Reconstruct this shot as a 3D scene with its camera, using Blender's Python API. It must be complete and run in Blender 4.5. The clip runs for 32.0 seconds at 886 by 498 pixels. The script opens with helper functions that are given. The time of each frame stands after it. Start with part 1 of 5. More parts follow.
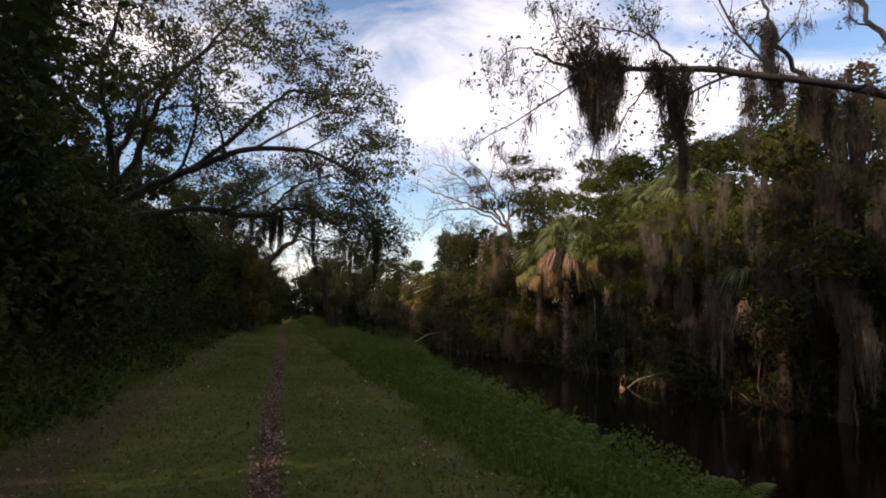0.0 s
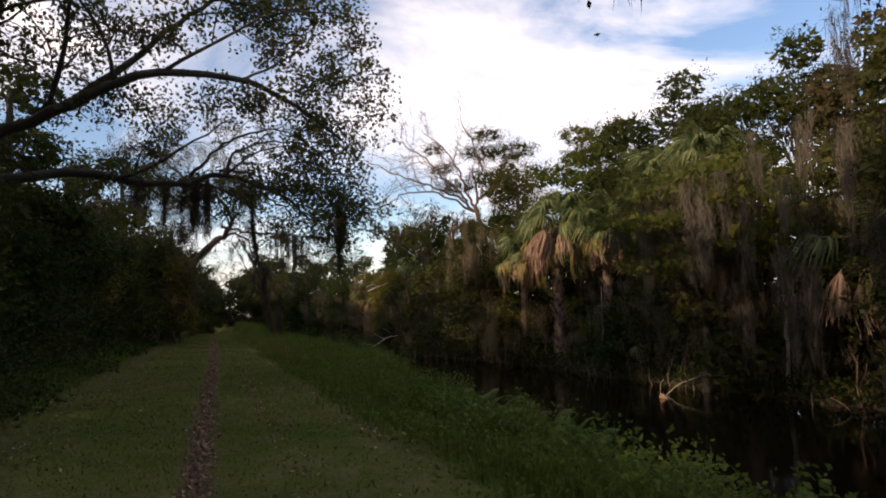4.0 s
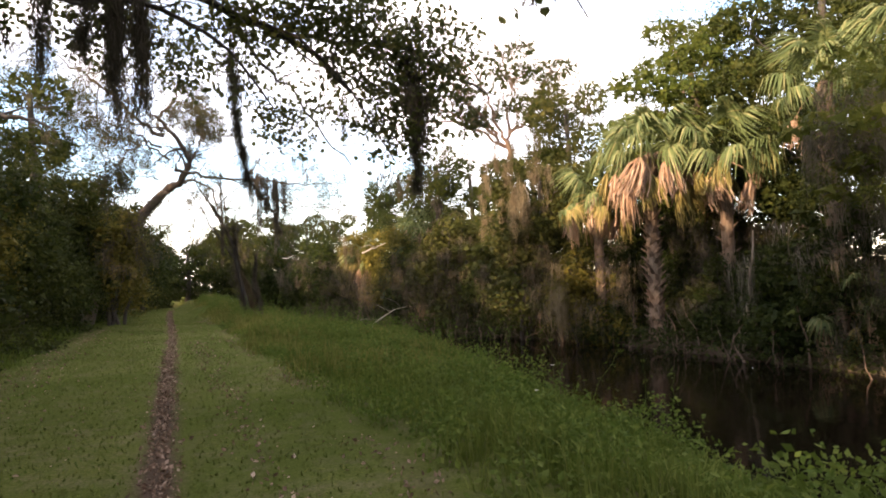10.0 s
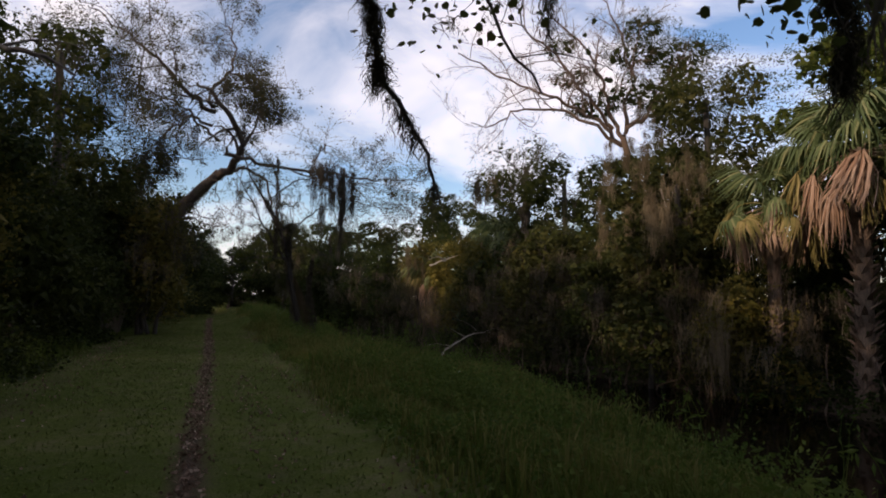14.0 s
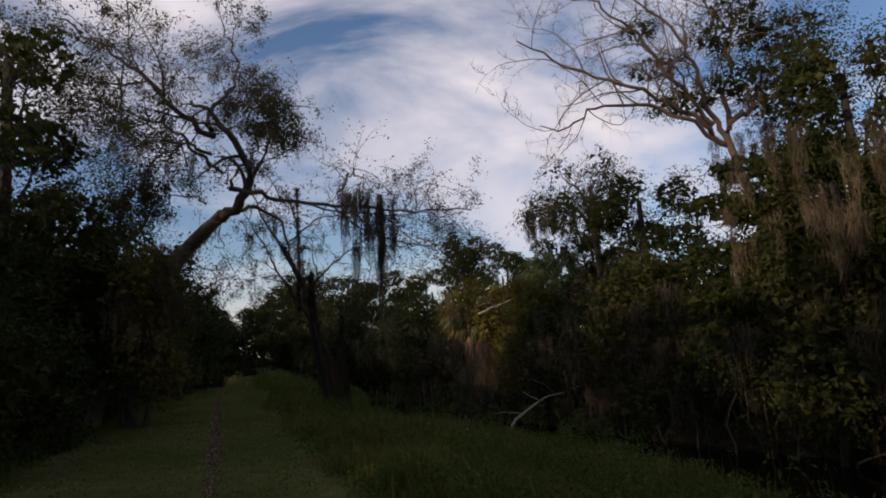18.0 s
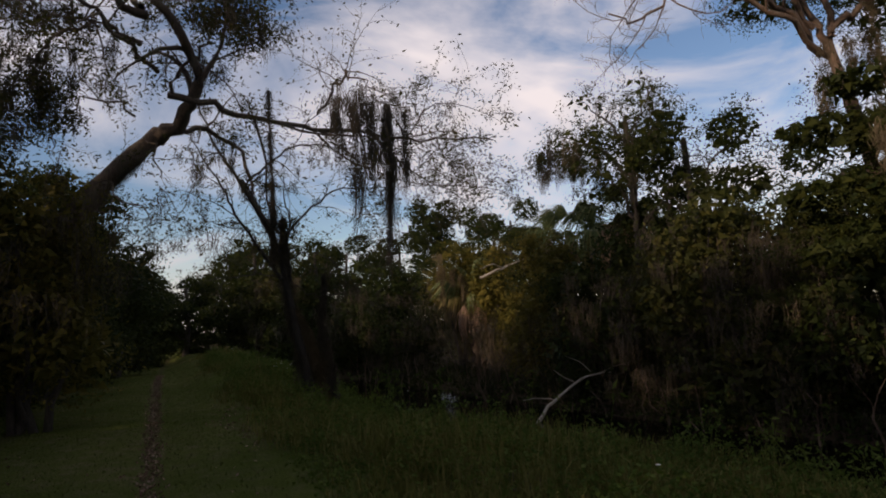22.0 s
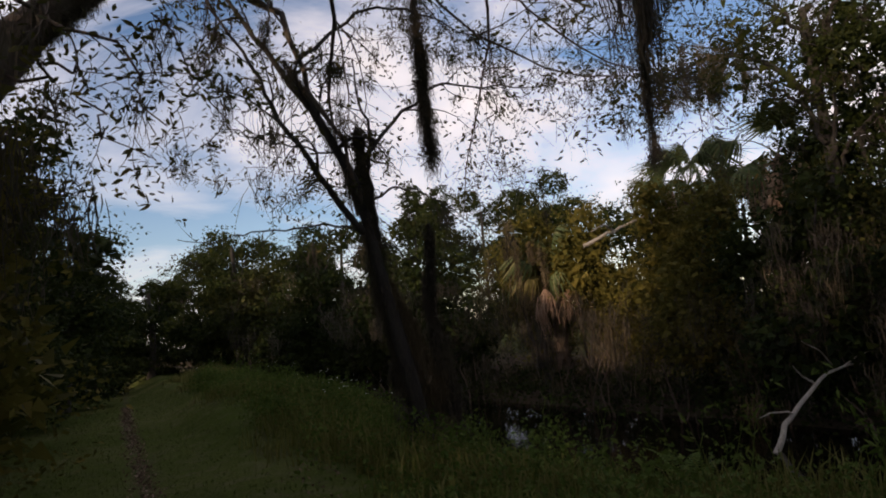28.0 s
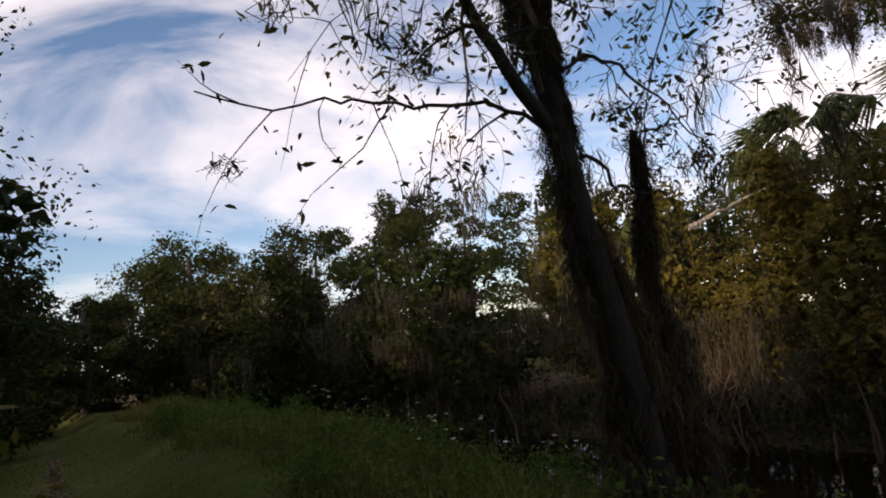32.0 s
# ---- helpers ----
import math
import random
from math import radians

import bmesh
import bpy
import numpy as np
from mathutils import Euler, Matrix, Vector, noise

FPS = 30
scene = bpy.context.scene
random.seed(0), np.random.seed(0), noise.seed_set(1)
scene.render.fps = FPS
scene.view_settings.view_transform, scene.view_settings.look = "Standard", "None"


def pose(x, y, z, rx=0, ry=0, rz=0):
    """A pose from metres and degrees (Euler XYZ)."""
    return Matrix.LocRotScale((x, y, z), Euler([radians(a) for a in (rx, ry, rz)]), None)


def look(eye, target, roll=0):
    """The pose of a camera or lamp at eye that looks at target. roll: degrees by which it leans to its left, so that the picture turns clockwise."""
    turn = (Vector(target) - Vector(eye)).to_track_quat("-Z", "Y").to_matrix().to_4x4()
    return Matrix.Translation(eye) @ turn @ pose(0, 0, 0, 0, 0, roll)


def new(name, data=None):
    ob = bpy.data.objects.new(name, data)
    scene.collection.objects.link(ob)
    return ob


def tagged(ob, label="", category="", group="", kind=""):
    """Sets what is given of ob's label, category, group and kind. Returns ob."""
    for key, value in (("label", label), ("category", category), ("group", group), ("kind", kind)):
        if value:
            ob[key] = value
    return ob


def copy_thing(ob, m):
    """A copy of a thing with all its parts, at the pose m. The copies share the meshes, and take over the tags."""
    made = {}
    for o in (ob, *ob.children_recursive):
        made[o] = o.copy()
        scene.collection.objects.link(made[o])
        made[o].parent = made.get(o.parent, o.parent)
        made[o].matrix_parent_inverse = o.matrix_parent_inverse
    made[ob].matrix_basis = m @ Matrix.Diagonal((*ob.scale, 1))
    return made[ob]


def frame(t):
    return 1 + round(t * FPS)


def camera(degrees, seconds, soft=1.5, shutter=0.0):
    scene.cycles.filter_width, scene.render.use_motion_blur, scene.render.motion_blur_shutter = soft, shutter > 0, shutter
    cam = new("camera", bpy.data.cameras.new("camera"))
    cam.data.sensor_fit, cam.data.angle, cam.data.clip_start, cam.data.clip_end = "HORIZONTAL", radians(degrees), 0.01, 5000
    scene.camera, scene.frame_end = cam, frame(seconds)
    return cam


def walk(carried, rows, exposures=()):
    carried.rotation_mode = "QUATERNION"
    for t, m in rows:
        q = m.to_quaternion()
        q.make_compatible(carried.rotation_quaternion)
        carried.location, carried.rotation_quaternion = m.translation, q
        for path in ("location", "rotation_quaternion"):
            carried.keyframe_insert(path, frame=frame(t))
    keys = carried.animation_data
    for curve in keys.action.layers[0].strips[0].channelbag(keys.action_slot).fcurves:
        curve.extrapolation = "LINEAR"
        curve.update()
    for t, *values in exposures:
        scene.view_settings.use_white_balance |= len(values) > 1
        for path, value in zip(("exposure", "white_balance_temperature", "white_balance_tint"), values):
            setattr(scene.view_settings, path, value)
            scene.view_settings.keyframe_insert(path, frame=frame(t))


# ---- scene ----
cam = camera(71.6, 32.0, 1.9)
PATH = [
    (0.0, 0.000, 0.000, 1.550, 96.00, -1.50, -0.00),
    (0.5, -0.132, 0.662, 1.564, 94.06, -0.82, 1.08),
    (1.0, -0.308, 1.357, 1.532, 95.35, -2.60, -4.18),
    (1.5, -0.404, 2.135, 1.543, 95.56, -0.80, -2.15),
    (2.0, -0.647, 2.842, 1.506, 93.76, -1.01, -2.86),
    (2.5, -0.802, 3.545, 1.479, 93.96, 0.33, -5.08),
    (3.0, -1.018, 4.241, 1.470, 95.26, -1.83, -5.50),
    (3.5, -1.182, 4.904, 1.467, 96.06, 0.35, -5.16),
    (5.5, -2.039, 7.651, 1.488, 95.03, 1.33, -6.39),
    (6.0, -2.155, 8.366, 1.492, 93.06, 2.12, -8.02),
    (6.5, -2.387, 9.073, 1.496, 93.82, 0.71, -7.80),
    (7.0, -2.507, 9.796, 1.496, 94.35, -0.12, -7.66),
    (7.5, -2.704, 10.516, 1.494, 93.40, -1.75, -5.60),
    (8.0, -2.868, 11.248, 1.495, 92.44, -1.25, -3.86),
    (8.5, -3.088, 11.975, 1.493, 94.03, -1.51, -8.39),
    (9.0, -3.260, 12.642, 1.498, 94.77, 1.31, -8.03),
    (9.5, -3.456, 13.366, 1.489, 94.22, 0.84, -8.15),
    (10.0, -3.547, 14.012, 1.466, 92.83, 2.08, -9.13),
    (10.5, -3.707, 14.737, 1.449, 91.81, -1.88, -3.19),
    (11.0, -3.910, 15.418, 1.435, 90.94, -2.86, -6.40),
    (11.5, -4.091, 16.123, 1.452, 91.67, -0.88, -3.35),
    (12.0, -4.281, 16.788, 1.517, 93.97, -0.33, -4.50),
    (12.5, -4.434, 17.476, 1.549, 94.99, 1.07, -1.57),
    (13.0, -4.606, 18.168, 1.581, 94.68, -2.36, -6.78),
    (13.5, -4.758, 18.754, 1.550, 93.83, -1.74, -5.38),
    (15.5, -5.290, 21.420, 1.673, 98.82, 1.11, -7.58),
    (16.0, -5.459, 22.092, 1.722, 98.85, 1.28, -2.14),
    (16.5, -5.657, 22.719, 1.680, 98.98, -0.13, -2.81),
    (17.0, -5.807, 23.349, 1.733, 99.13, -0.18, -1.98),
    (17.5, -5.974, 23.990, 1.736, 99.13, -0.56, -4.02),
    (18.0, -6.118, 24.604, 1.768, 99.27, 2.36, -4.45),
    (18.5, -6.332, 25.235, 1.797, 98.92, 0.66, -6.15),
    (19.0, -6.492, 25.850, 1.722, 99.01, 2.14, -6.21),
    (19.5, -6.628, 26.459, 1.791, 98.62, 2.13, -5.46),
    (20.0, -6.784, 27.093, 1.710, 97.73, 3.59, -9.58),
    (20.5, -6.924, 27.718, 1.762, 96.53, 2.23, -7.75),
    (21.0, -7.150, 28.352, 1.703, 97.64, 2.20, -8.98),
    (21.5, -7.263, 28.997, 1.754, 98.18, 3.84, -9.98),
    (22.0, -7.462, 29.638, 1.747, 96.67, 2.78, -9.40),
    (22.5, -7.592, 30.299, 1.711, 96.18, 3.08, -9.24),
    (23.0, -7.795, 30.961, 1.688, 95.88, 2.22, -12.53),
    (23.5, -7.944, 31.597, 1.691, 95.95, 5.16, -10.35),
    (24.0, -8.180, 32.269, 1.655, 95.20, 4.05, -10.27),
    (24.5, -8.374, 32.870, 1.675, 95.82, 5.15, -9.72),
    (26.5, -9.306, 35.031, 1.637, 96.87, 5.30, -12.52),
    (27.0, -9.482, 35.611, 1.641, 96.69, 5.24, -15.17),
    (27.5, -9.716, 36.207, 1.622, 97.33, 3.00, -14.97),
    (28.0, -9.885, 36.708, 1.597, 96.90, 5.83, -13.35),
    (28.5, -10.005, 37.277, 1.592, 96.24, 6.22, -17.19),
    (29.0, -10.157, 37.833, 1.602, 99.75, 5.73, -16.48),
    (29.5, -10.260, 38.456, 1.609, 99.66, 5.84, -19.65),
    (30.0, -10.450, 39.077, 1.622, 99.52, 5.76, -20.74),
    (30.5, -10.588, 39.694, 1.595, 100.28, 6.87, -19.74),
    (31.0, -10.796, 40.342, 1.570, 100.37, 5.90, -20.12),
    (31.5, -10.916, 40.920, 1.566, 102.34, 8.87, -18.63),
    (32.0, -11.086, 41.514, 1.539, 98.74, 6.79, -18.24),
]
# exposure follows the clip's automatic camera
EXPO = [(t, e, 7700 if 5.0 < t < 12.5 else 7000 if t < 14 else 6500 if t < 20 else 6900, 22) for t, e in ((0.0, 0.1), (3.0, 0.1), (6.0, 0.05), (7.0, 0.75), (8.0, 1.45), (9.0, 1.7), (11.5, 1.85), (12.0, 1.5), (13.0, -0.1), (15.5, -0.35), (17.0, -0.75), (19.0, -0.85), (22.0, -0.75), (24.0, -0.3), (26.5, -0.42), (29.0, -0.45), (31.0, -0.1), (32.0, -0.25))]
walk(cam, [(t, pose(x, y, z, rx, ry, rz)) for t, x, y, z, rx, ry, rz in PATH], EXPO)

# ---- sky and sun ----
SUN_EL, SUN_AZ = 17.5, 240.0   # degrees; azimuth of the sun, clockwise from +y
world = bpy.data.worlds.new("sky")
scene.world = world
world.use_nodes = True
wn, wl = world.node_tree.nodes, world.node_tree.links
wn.clear()
sky = wn.new("ShaderNodeTexSky")
sky.sky_type, sky.sun_disc = "NISHITA", False
sky.sun_elevation, sky.sun_rotation = radians(SUN_EL), radians(SUN_AZ)
sky.air_density, sky.dust_density, sky.ozone_density = 1.0, 0.6, 1.6
coord = wn.new("ShaderNodeTexCoord")
flat = wn.new("ShaderNodeMapping")
flat.inputs["Location"].default_value = (-14.725, 7.577, 15.567)
flat.inputs["Rotation"].default_value = (0, 0, radians(131.5))
flat.inputs["Scale"].default_value = (1.0, 1.9, 2.6)
wl.new(coord.outputs["Generated"], flat.inputs["Vector"])
puff = wn.new("ShaderNodeTexNoise")
puff.inputs["Scale"].default_value, puff.inputs["Detail"].default_value = 1.9, 8.0
puff.inputs["Roughness"].default_value, puff.inputs["Distortion"].default_value = 0.56, 0.6
wl.new(flat.outputs["Vector"], puff.inputs["Vector"])
band = wn.new("ShaderNodeValToRGB")
band.color_ramp.elements[0].position, band.color_ramp.elements[1].position = 0.40, 0.64
wl.new(puff.outputs["Fac"], band.inputs["Fac"])
cloud = wn.new("ShaderNodeMix")
cloud.data_type = "RGBA"
cloud.inputs["B"].default_value = (12.8, 12.6, 12.6, 1)
wl.new(band.outputs["Color"], cloud.inputs["Factor"])
deep = wn.new("ShaderNodeHueSaturation")
deep.inputs["Saturation"].default_value, deep.inputs["Value"].default_value = 1.12, 1.9
wl.new(sky.outputs["Color"], deep.inputs["Color"])
wl.new(deep.outputs["Color"], cloud.inputs["A"])
back = wn.new("ShaderNodeBackground")
back.inputs["Strength"].default_value = 0.11
wl.new(cloud.outputs["Result"], back.inputs["Color"])
out = wn.new("ShaderNodeOutputWorld")
wl.new(back.outputs["Background"], out.inputs["Surface"])

sun = new("sun", bpy.data.lights.new("sun", "SUN"))
sun.data.energy, sun.data.angle, sun.data.color = 5.0, radians(0.6), (1.0, 0.82, 0.61)
_a, _e = radians(SUN_AZ), radians(SUN_EL)
_to = Vector((math.sin(_a) * math.cos(_e), math.cos(_a) * math.cos(_e), math.sin(_e)))
sun.matrix_world = look(_to * 60, (0, 0, 0))


# ---- materials ----
def material(name):
    m = bpy.data.materials.new(name)
    m.use_nodes = True
    return m, m.node_tree.nodes, m.node_tree.links, m.node_tree.nodes["Principled BSDF"]


def ramp(n, l, fac, stops):
    r = n.new("ShaderNodeValToRGB")
    while len(r.color_ramp.elements) < len(stops):
        r.color_ramp.elements.new(0.5)
    for e, (p, c) in zip(r.color_ramp.elements, stops):
        e.position, e.color = p, (*c, 1)
    l.new(fac, r.inputs["Fac"])
    return r.outputs["Color"]


def noise_fac(n, l, scale, detail=4.0, vec=None, rough=0.55):
    t = n.new("ShaderNodeTexNoise")
    t.inputs["Scale"].default_value, t.inputs["Detail"].default_value, t.inputs["Roughness"].default_value = scale, detail, rough
    if vec is None:
        vec = n.new("ShaderNodeTexCoord").outputs["Object"]
    l.new(vec, t.inputs["Vector"])
    return t.outputs["Fac"]


def mixc(n, l, fac, a, b, mode="MIX"):
    m = n.new("ShaderNodeMix")
    m.data_type, m.blend_type = "RGBA", mode
    for sock, v in (("Factor", fac), ("A", a), ("B", b)):
        if isinstance(v, (int, float)):
            m.inputs[sock].default_value = v
        elif isinstance(v, tuple):
            m.inputs[sock].default_value = (*v, 1)
        else:
            l.new(v, m.inputs[sock])
    return m.outputs["Result"]


def leaf_material(name, stops, through_light=0.35, rough=0.55, patch=0.35, patch_colour=(0.10, 0.09, 0.03), glow=(0.06, 0.075, 0.015), gloss=0.08):
    """Leaves: each leaf its own shade, and slow patches of paler growth over the crown."""
    m, n, l, b = material(name)
    each = n.new("ShaderNodeNewGeometry").outputs["Random Per Island"]
    col = ramp(n, l, each, stops)
    slow = ramp(n, l, noise_fac(n, l, 0.55, 3.0), ((0.45, (0, 0, 0)), (0.7, (patch, patch, patch))))
    col = mixc(n, l, slow, col, patch_colour)
    l.new(col, b.inputs["Base Color"])
    b.inputs["Roughness"].default_value = rough
    b.inputs["Specular IOR Level"].default_value = gloss
    tr = n.new("ShaderNodeBsdfTranslucent")
    l.new(mixc(n, l, 0.5, col, glow, "MIX"), tr.inputs["Color"])
    ms = n.new("ShaderNodeMixShader")
    ms.inputs["Fac"].default_value = through_light
    l.new(b.outputs["BSDF"], ms.inputs[1])
    l.new(tr.outputs["BSDF"], ms.inputs[2])
    l.new(ms.outputs["Shader"], n["Material Output"].inputs["Surface"])
    return m


def bark_material(name, dark, pale, lichen=(0.20, 0.20, 0.15), amount=0.4):
    m, n, l, b = material(name)
    c = n.new("ShaderNodeTexCoord").outputs["Object"]
    st = n.new("ShaderNodeMapping")
    st.inputs["Scale"].default_value = (1, 1, 0.25)
    l.new(c, st.inputs["Vector"])
    g = noise_fac(n, l, 26.0, 6.0, st.outputs["Vector"], 0.65)
    col = ramp(n, l, g, ((0.3, dark), (0.7, pale)))
    col = mixc(n, l, ramp(n, l, noise_fac(n, l, 2.3, 4.0), ((0.5, (0, 0, 0)), (0.68, (amount,) * 3))), col, lichen)
    l.new(col, b.inputs["Base Color"])
    b.inputs["Roughness"].default_value = 0.9
    bp = n.new("ShaderNodeBump")
    bp.inputs["Strength"].default_value, bp.inputs["Distance"].default_value = 0.8, 0.03
    l.new(g, bp.inputs["Height"])
    l.new(bp.outputs["Normal"], b.inputs["Normal"])
    return m


OAK = leaf_material("oak_leaf", ((0.0, (0.015, 0.022, 0.006)), (0.6, (0.030, 0.041, 0.010)), (1.0, (0.060, 0.066, 0.016))), 0.34, patch_colour=(0.06, 0.055, 0.016))
# oak's lobed leaves: colour lifted to hold the glare of the bright sky
LOBED = leaf_material("lobed_leaf", ((0.0, (0.038, 0.043, 0.017)), (0.7, (0.061, 0.074, 0.025)), (1.0, (0.112, 0.099, 0.029))), 0.42)
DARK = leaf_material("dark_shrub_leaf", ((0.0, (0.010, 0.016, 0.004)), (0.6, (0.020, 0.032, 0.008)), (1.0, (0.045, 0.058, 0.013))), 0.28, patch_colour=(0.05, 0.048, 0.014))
GREEN = leaf_material("bright_leaf", ((0.0, (0.030, 0.048, 0.010)), (0.6, (0.058, 0.082, 0.016)), (1.0, (0.110, 0.120, 0.024))), 0.36, patch_colour=(0.10, 0.10, 0.022))
CYPRESS = leaf_material("cypress_spray", ((0.0, (0.042, 0.052, 0.012)), (0.6, (0.074, 0.086, 0.018)), (1.0, (0.125, 0.122, 0.028))), 0.42, patch_colour=(0.11, 0.12, 0.022), glow=(0.085, 0.10, 0.015))
OLIVE = leaf_material("olive_leaf", ((0.0, (0.022, 0.029, 0.008)), (0.6, (0.044, 0.052, 0.014)), (1.0, (0.090, 0.085, 0.022))), 0.30, patch=0.3, patch_colour=(0.065, 0.050, 0.018))
YELLOW = leaf_material("yellow_leaf", ((0.0, (0.070, 0.066, 0.015)), (0.6, (0.133, 0.115, 0.025)), (1.0, (0.196, 0.154, 0.035))), 0.40, patch_colour=(0.084, 0.084, 0.021))
RUSSET = leaf_material("russet_leaf", ((0.0, (0.034, 0.030, 0.016)), (0.55, (0.060, 0.044, 0.024)), (1.0, (0.105, 0.064, 0.036))), 0.34)
THIN = leaf_material("willow_leaf", ((0.0, (0.026, 0.028, 0.011)), (0.6, (0.051, 0.051, 0.015)), (1.0, (0.111, 0.082, 0.026))), 0.38)
WEED = leaf_material("weed_leaf", ((0.0, (0.034, 0.063, 0.012)), (0.6, (0.066, 0.109, 0.024)), (1.0, (0.125, 0.161, 0.041))), 0.42, 0.7, patch_colour=(0.115, 0.121, 0.031), gloss=0.06, glow=(0.085, 0.127, 0.016))
GRASS = leaf_material("grass_blade", ((0.0, (0.043, 0.065, 0.014)), (0.6, (0.068, 0.092, 0.022)), (1.0, (0.118, 0.130, 0.040))), 0.45, 1.0, 0.5, patch_colour=(0.104, 0.110, 0.037), gloss=0.0, glow=(0.074, 0.096, 0.019))
TALL = leaf_material("tall_grass_blade", ((0.0, (0.070, 0.084, 0.021)), (0.6, (0.121, 0.130, 0.037)), (1.0, (0.211, 0.189, 0.073))), 0.45, 1.0, 0.6, patch_colour=(0.170, 0.146, 0.054), gloss=0.0, glow=(0.116, 0.121, 0.025))
LUSH = leaf_material("lush_grass_blade", ((0.0, (0.042, 0.071, 0.014)), (0.6, (0.076, 0.115, 0.024)), (1.0, (0.127, 0.152, 0.043))), 0.45, 0.9, 0.4, patch_colour=(0.127, 0.130, 0.040), gloss=0.02, glow=(0.090, 0.123, 0.019))
FERN = leaf_material("fern_leaf", ((0.0, (0.052, 0.090, 0.018)), (1.0, (0.109, 0.160, 0.033))), 0.42, 0.6, 0.1, gloss=0.1, glow=(0.078, 0.112, 0.014))
# default moss: grey darkened below its own tone to carry shade
MOSS = leaf_material("grey_moss", ((0.0, (0.046, 0.040, 0.033)), (0.5, (0.066, 0.056, 0.046)), (1.0, (0.095, 0.080, 0.064))), 0.20, 1.0, 0.7, (0.10, 0.080, 0.056), gloss=0.0)
# same moss where the sun strikes: warm light put into the colour
SUNMOSS = leaf_material("sunlit_tan_moss", ((0.0, (0.143, 0.112, 0.071)), (0.5, (0.176, 0.139, 0.088)), (1.0, (0.214, 0.171, 0.109))), 0.25, 1.0, 0.6, (0.105, 0.086, 0.056), gloss=0.0)
PALM = leaf_material("palm_blade", ((0.0, (0.067, 0.098, 0.040)), (0.6, (0.123, 0.160, 0.066)), (1.0, (0.241, 0.240, 0.110))), 0.36, 0.45, 0.25, patch_colour=(0.168, 0.172, 0.066), glow=(0.145, 0.166, 0.050))
DEADPALM = leaf_material("dead_palm_blade", ((0.0, (0.24, 0.135, 0.085)), (0.5, (0.38, 0.245, 0.165)), (1.0, (0.50, 0.36, 0.26))), 0.28, 0.75, 0.3, (0.36, 0.26, 0.17))
BROWNMOSS = leaf_material("brown_moss", ((0.0, (0.075, 0.056, 0.036)), (0.5, (0.115, 0.088, 0.056)), (1.0, (0.165, 0.128, 0.080))), 0.25, 1.0, 0.6, (0.08, 0.065, 0.045), gloss=0.0)
GREYMOSS = leaf_material("pale_grey_moss", ((0.0, (0.10, 0.088, 0.072)), (0.5, (0.14, 0.122, 0.100)), (1.0, (0.185, 0.160, 0.128))), 0.25, 1.0, 0.5, (0.15, 0.115, 0.08), gloss=0.0)
ASHMOSS = leaf_material("ash_grey_moss", ((0.0, (0.070, 0.062, 0.052)), (0.5, (0.100, 0.088, 0.073)), (1.0, (0.138, 0.120, 0.098))), 0.25, 1.0, 0.5, (0.11, 0.088, 0.062), gloss=0.0)
GOLDPALM = leaf_material("yellowing_palm_blade", ((0.0, (0.155, 0.135, 0.045)), (0.6, (0.24, 0.195, 0.070)), (1.0, (0.33, 0.25, 0.11))), 0.32, 0.6, 0.3, (0.17, 0.16, 0.06))
LITTER = leaf_material("fallen_leaf", ((0.0, (0.070, 0.042, 0.030)), (0.5, (0.165, 0.110, 0.084)), (0.85, (0.26, 0.185, 0.145)), (1.0, (0.36, 0.28, 0.225))), 0.1, 0.95, 0.2, (0.11, 0.075, 0.055), gloss=0.0)
FLOWER = leaf_material("white_petal", ((0.0, (0.6, 0.6, 0.55)), (1.0, (0.8, 0.8, 0.76))), 0.2, 0.6, 0.0)
BARK = bark_material("oak_bark", (0.020, 0.016, 0.013), (0.058, 0.048, 0.038), (0.085, 0.085, 0.062), 0.35)
PALEBARK = bark_material("pale_bark", (0.14, 0.115, 0.085), (0.30, 0.25, 0.19), (0.26, 0.25, 0.20), 0.5)
REDBARK = bark_material("cedar_bark", (0.055, 0.036, 0.025), (0.16, 0.105, 0.07), (0.2, 0.17, 0.13), 0.3)
DEADBARK = bark_material("bare_red_branch", (0.065, 0.042, 0.030), (0.18, 0.118, 0.080), (0.20, 0.165, 0.125), 0.35)
DEADWOOD = bark_material("bleached_wood", (0.24, 0.21, 0.17), (0.46, 0.41, 0.34), (0.3, 0.28, 0.22), 0.3)
LEANBARK = bark_material("mossy_brown_bark", (0.034, 0.024, 0.018), (0.105, 0.074, 0.052), (0.11, 0.11, 0.07), 0.5)
DARKBARK = bark_material("dark_bark", (0.012, 0.010, 0.008), (0.036, 0.030, 0.024), (0.055, 0.056, 0.040), 0.4)
BOOT = bark_material("palm_boot", (0.050, 0.032, 0.022), (0.20, 0.135, 0.090), (0.13, 0.11, 0.08), 0.5)


# ---- plan: u across the path to the right, v along it, z up ----
def W(u, v, z=0.0):
    return np.array((0.966 * u - 0.26 * v, 0.26 * u + 0.966 * v, z))


def WN(p):
    p = np.asarray(p, float)
    return np.stack((0.966 * p[..., 0] - 0.26 * p[..., 1], 0.26 * p[..., 0] + 0.966 * p[..., 1], p[..., 2]), -1)


def near_edge(v):
    return np.interp(v, (0, 12, 18, 22, 26, 30, 34, 37, 40, 43, 48, 54, 58, 64, 80), (4.9, 5.3, 5.9, 6.4, 6.9, 7.4, 8.2, 8.9, 7.7, 5.8, 5.7, 6.6, 7.4, 9.4, 9.8))


def far_edge(v):
    return np.interp(v, (0, 20, 32, 38, 44, 51, 59, 66, 80), (15.3, 14.6, 14.2, 12.6, 11.4, 10.9, 10.0, 10.2, 10.4))


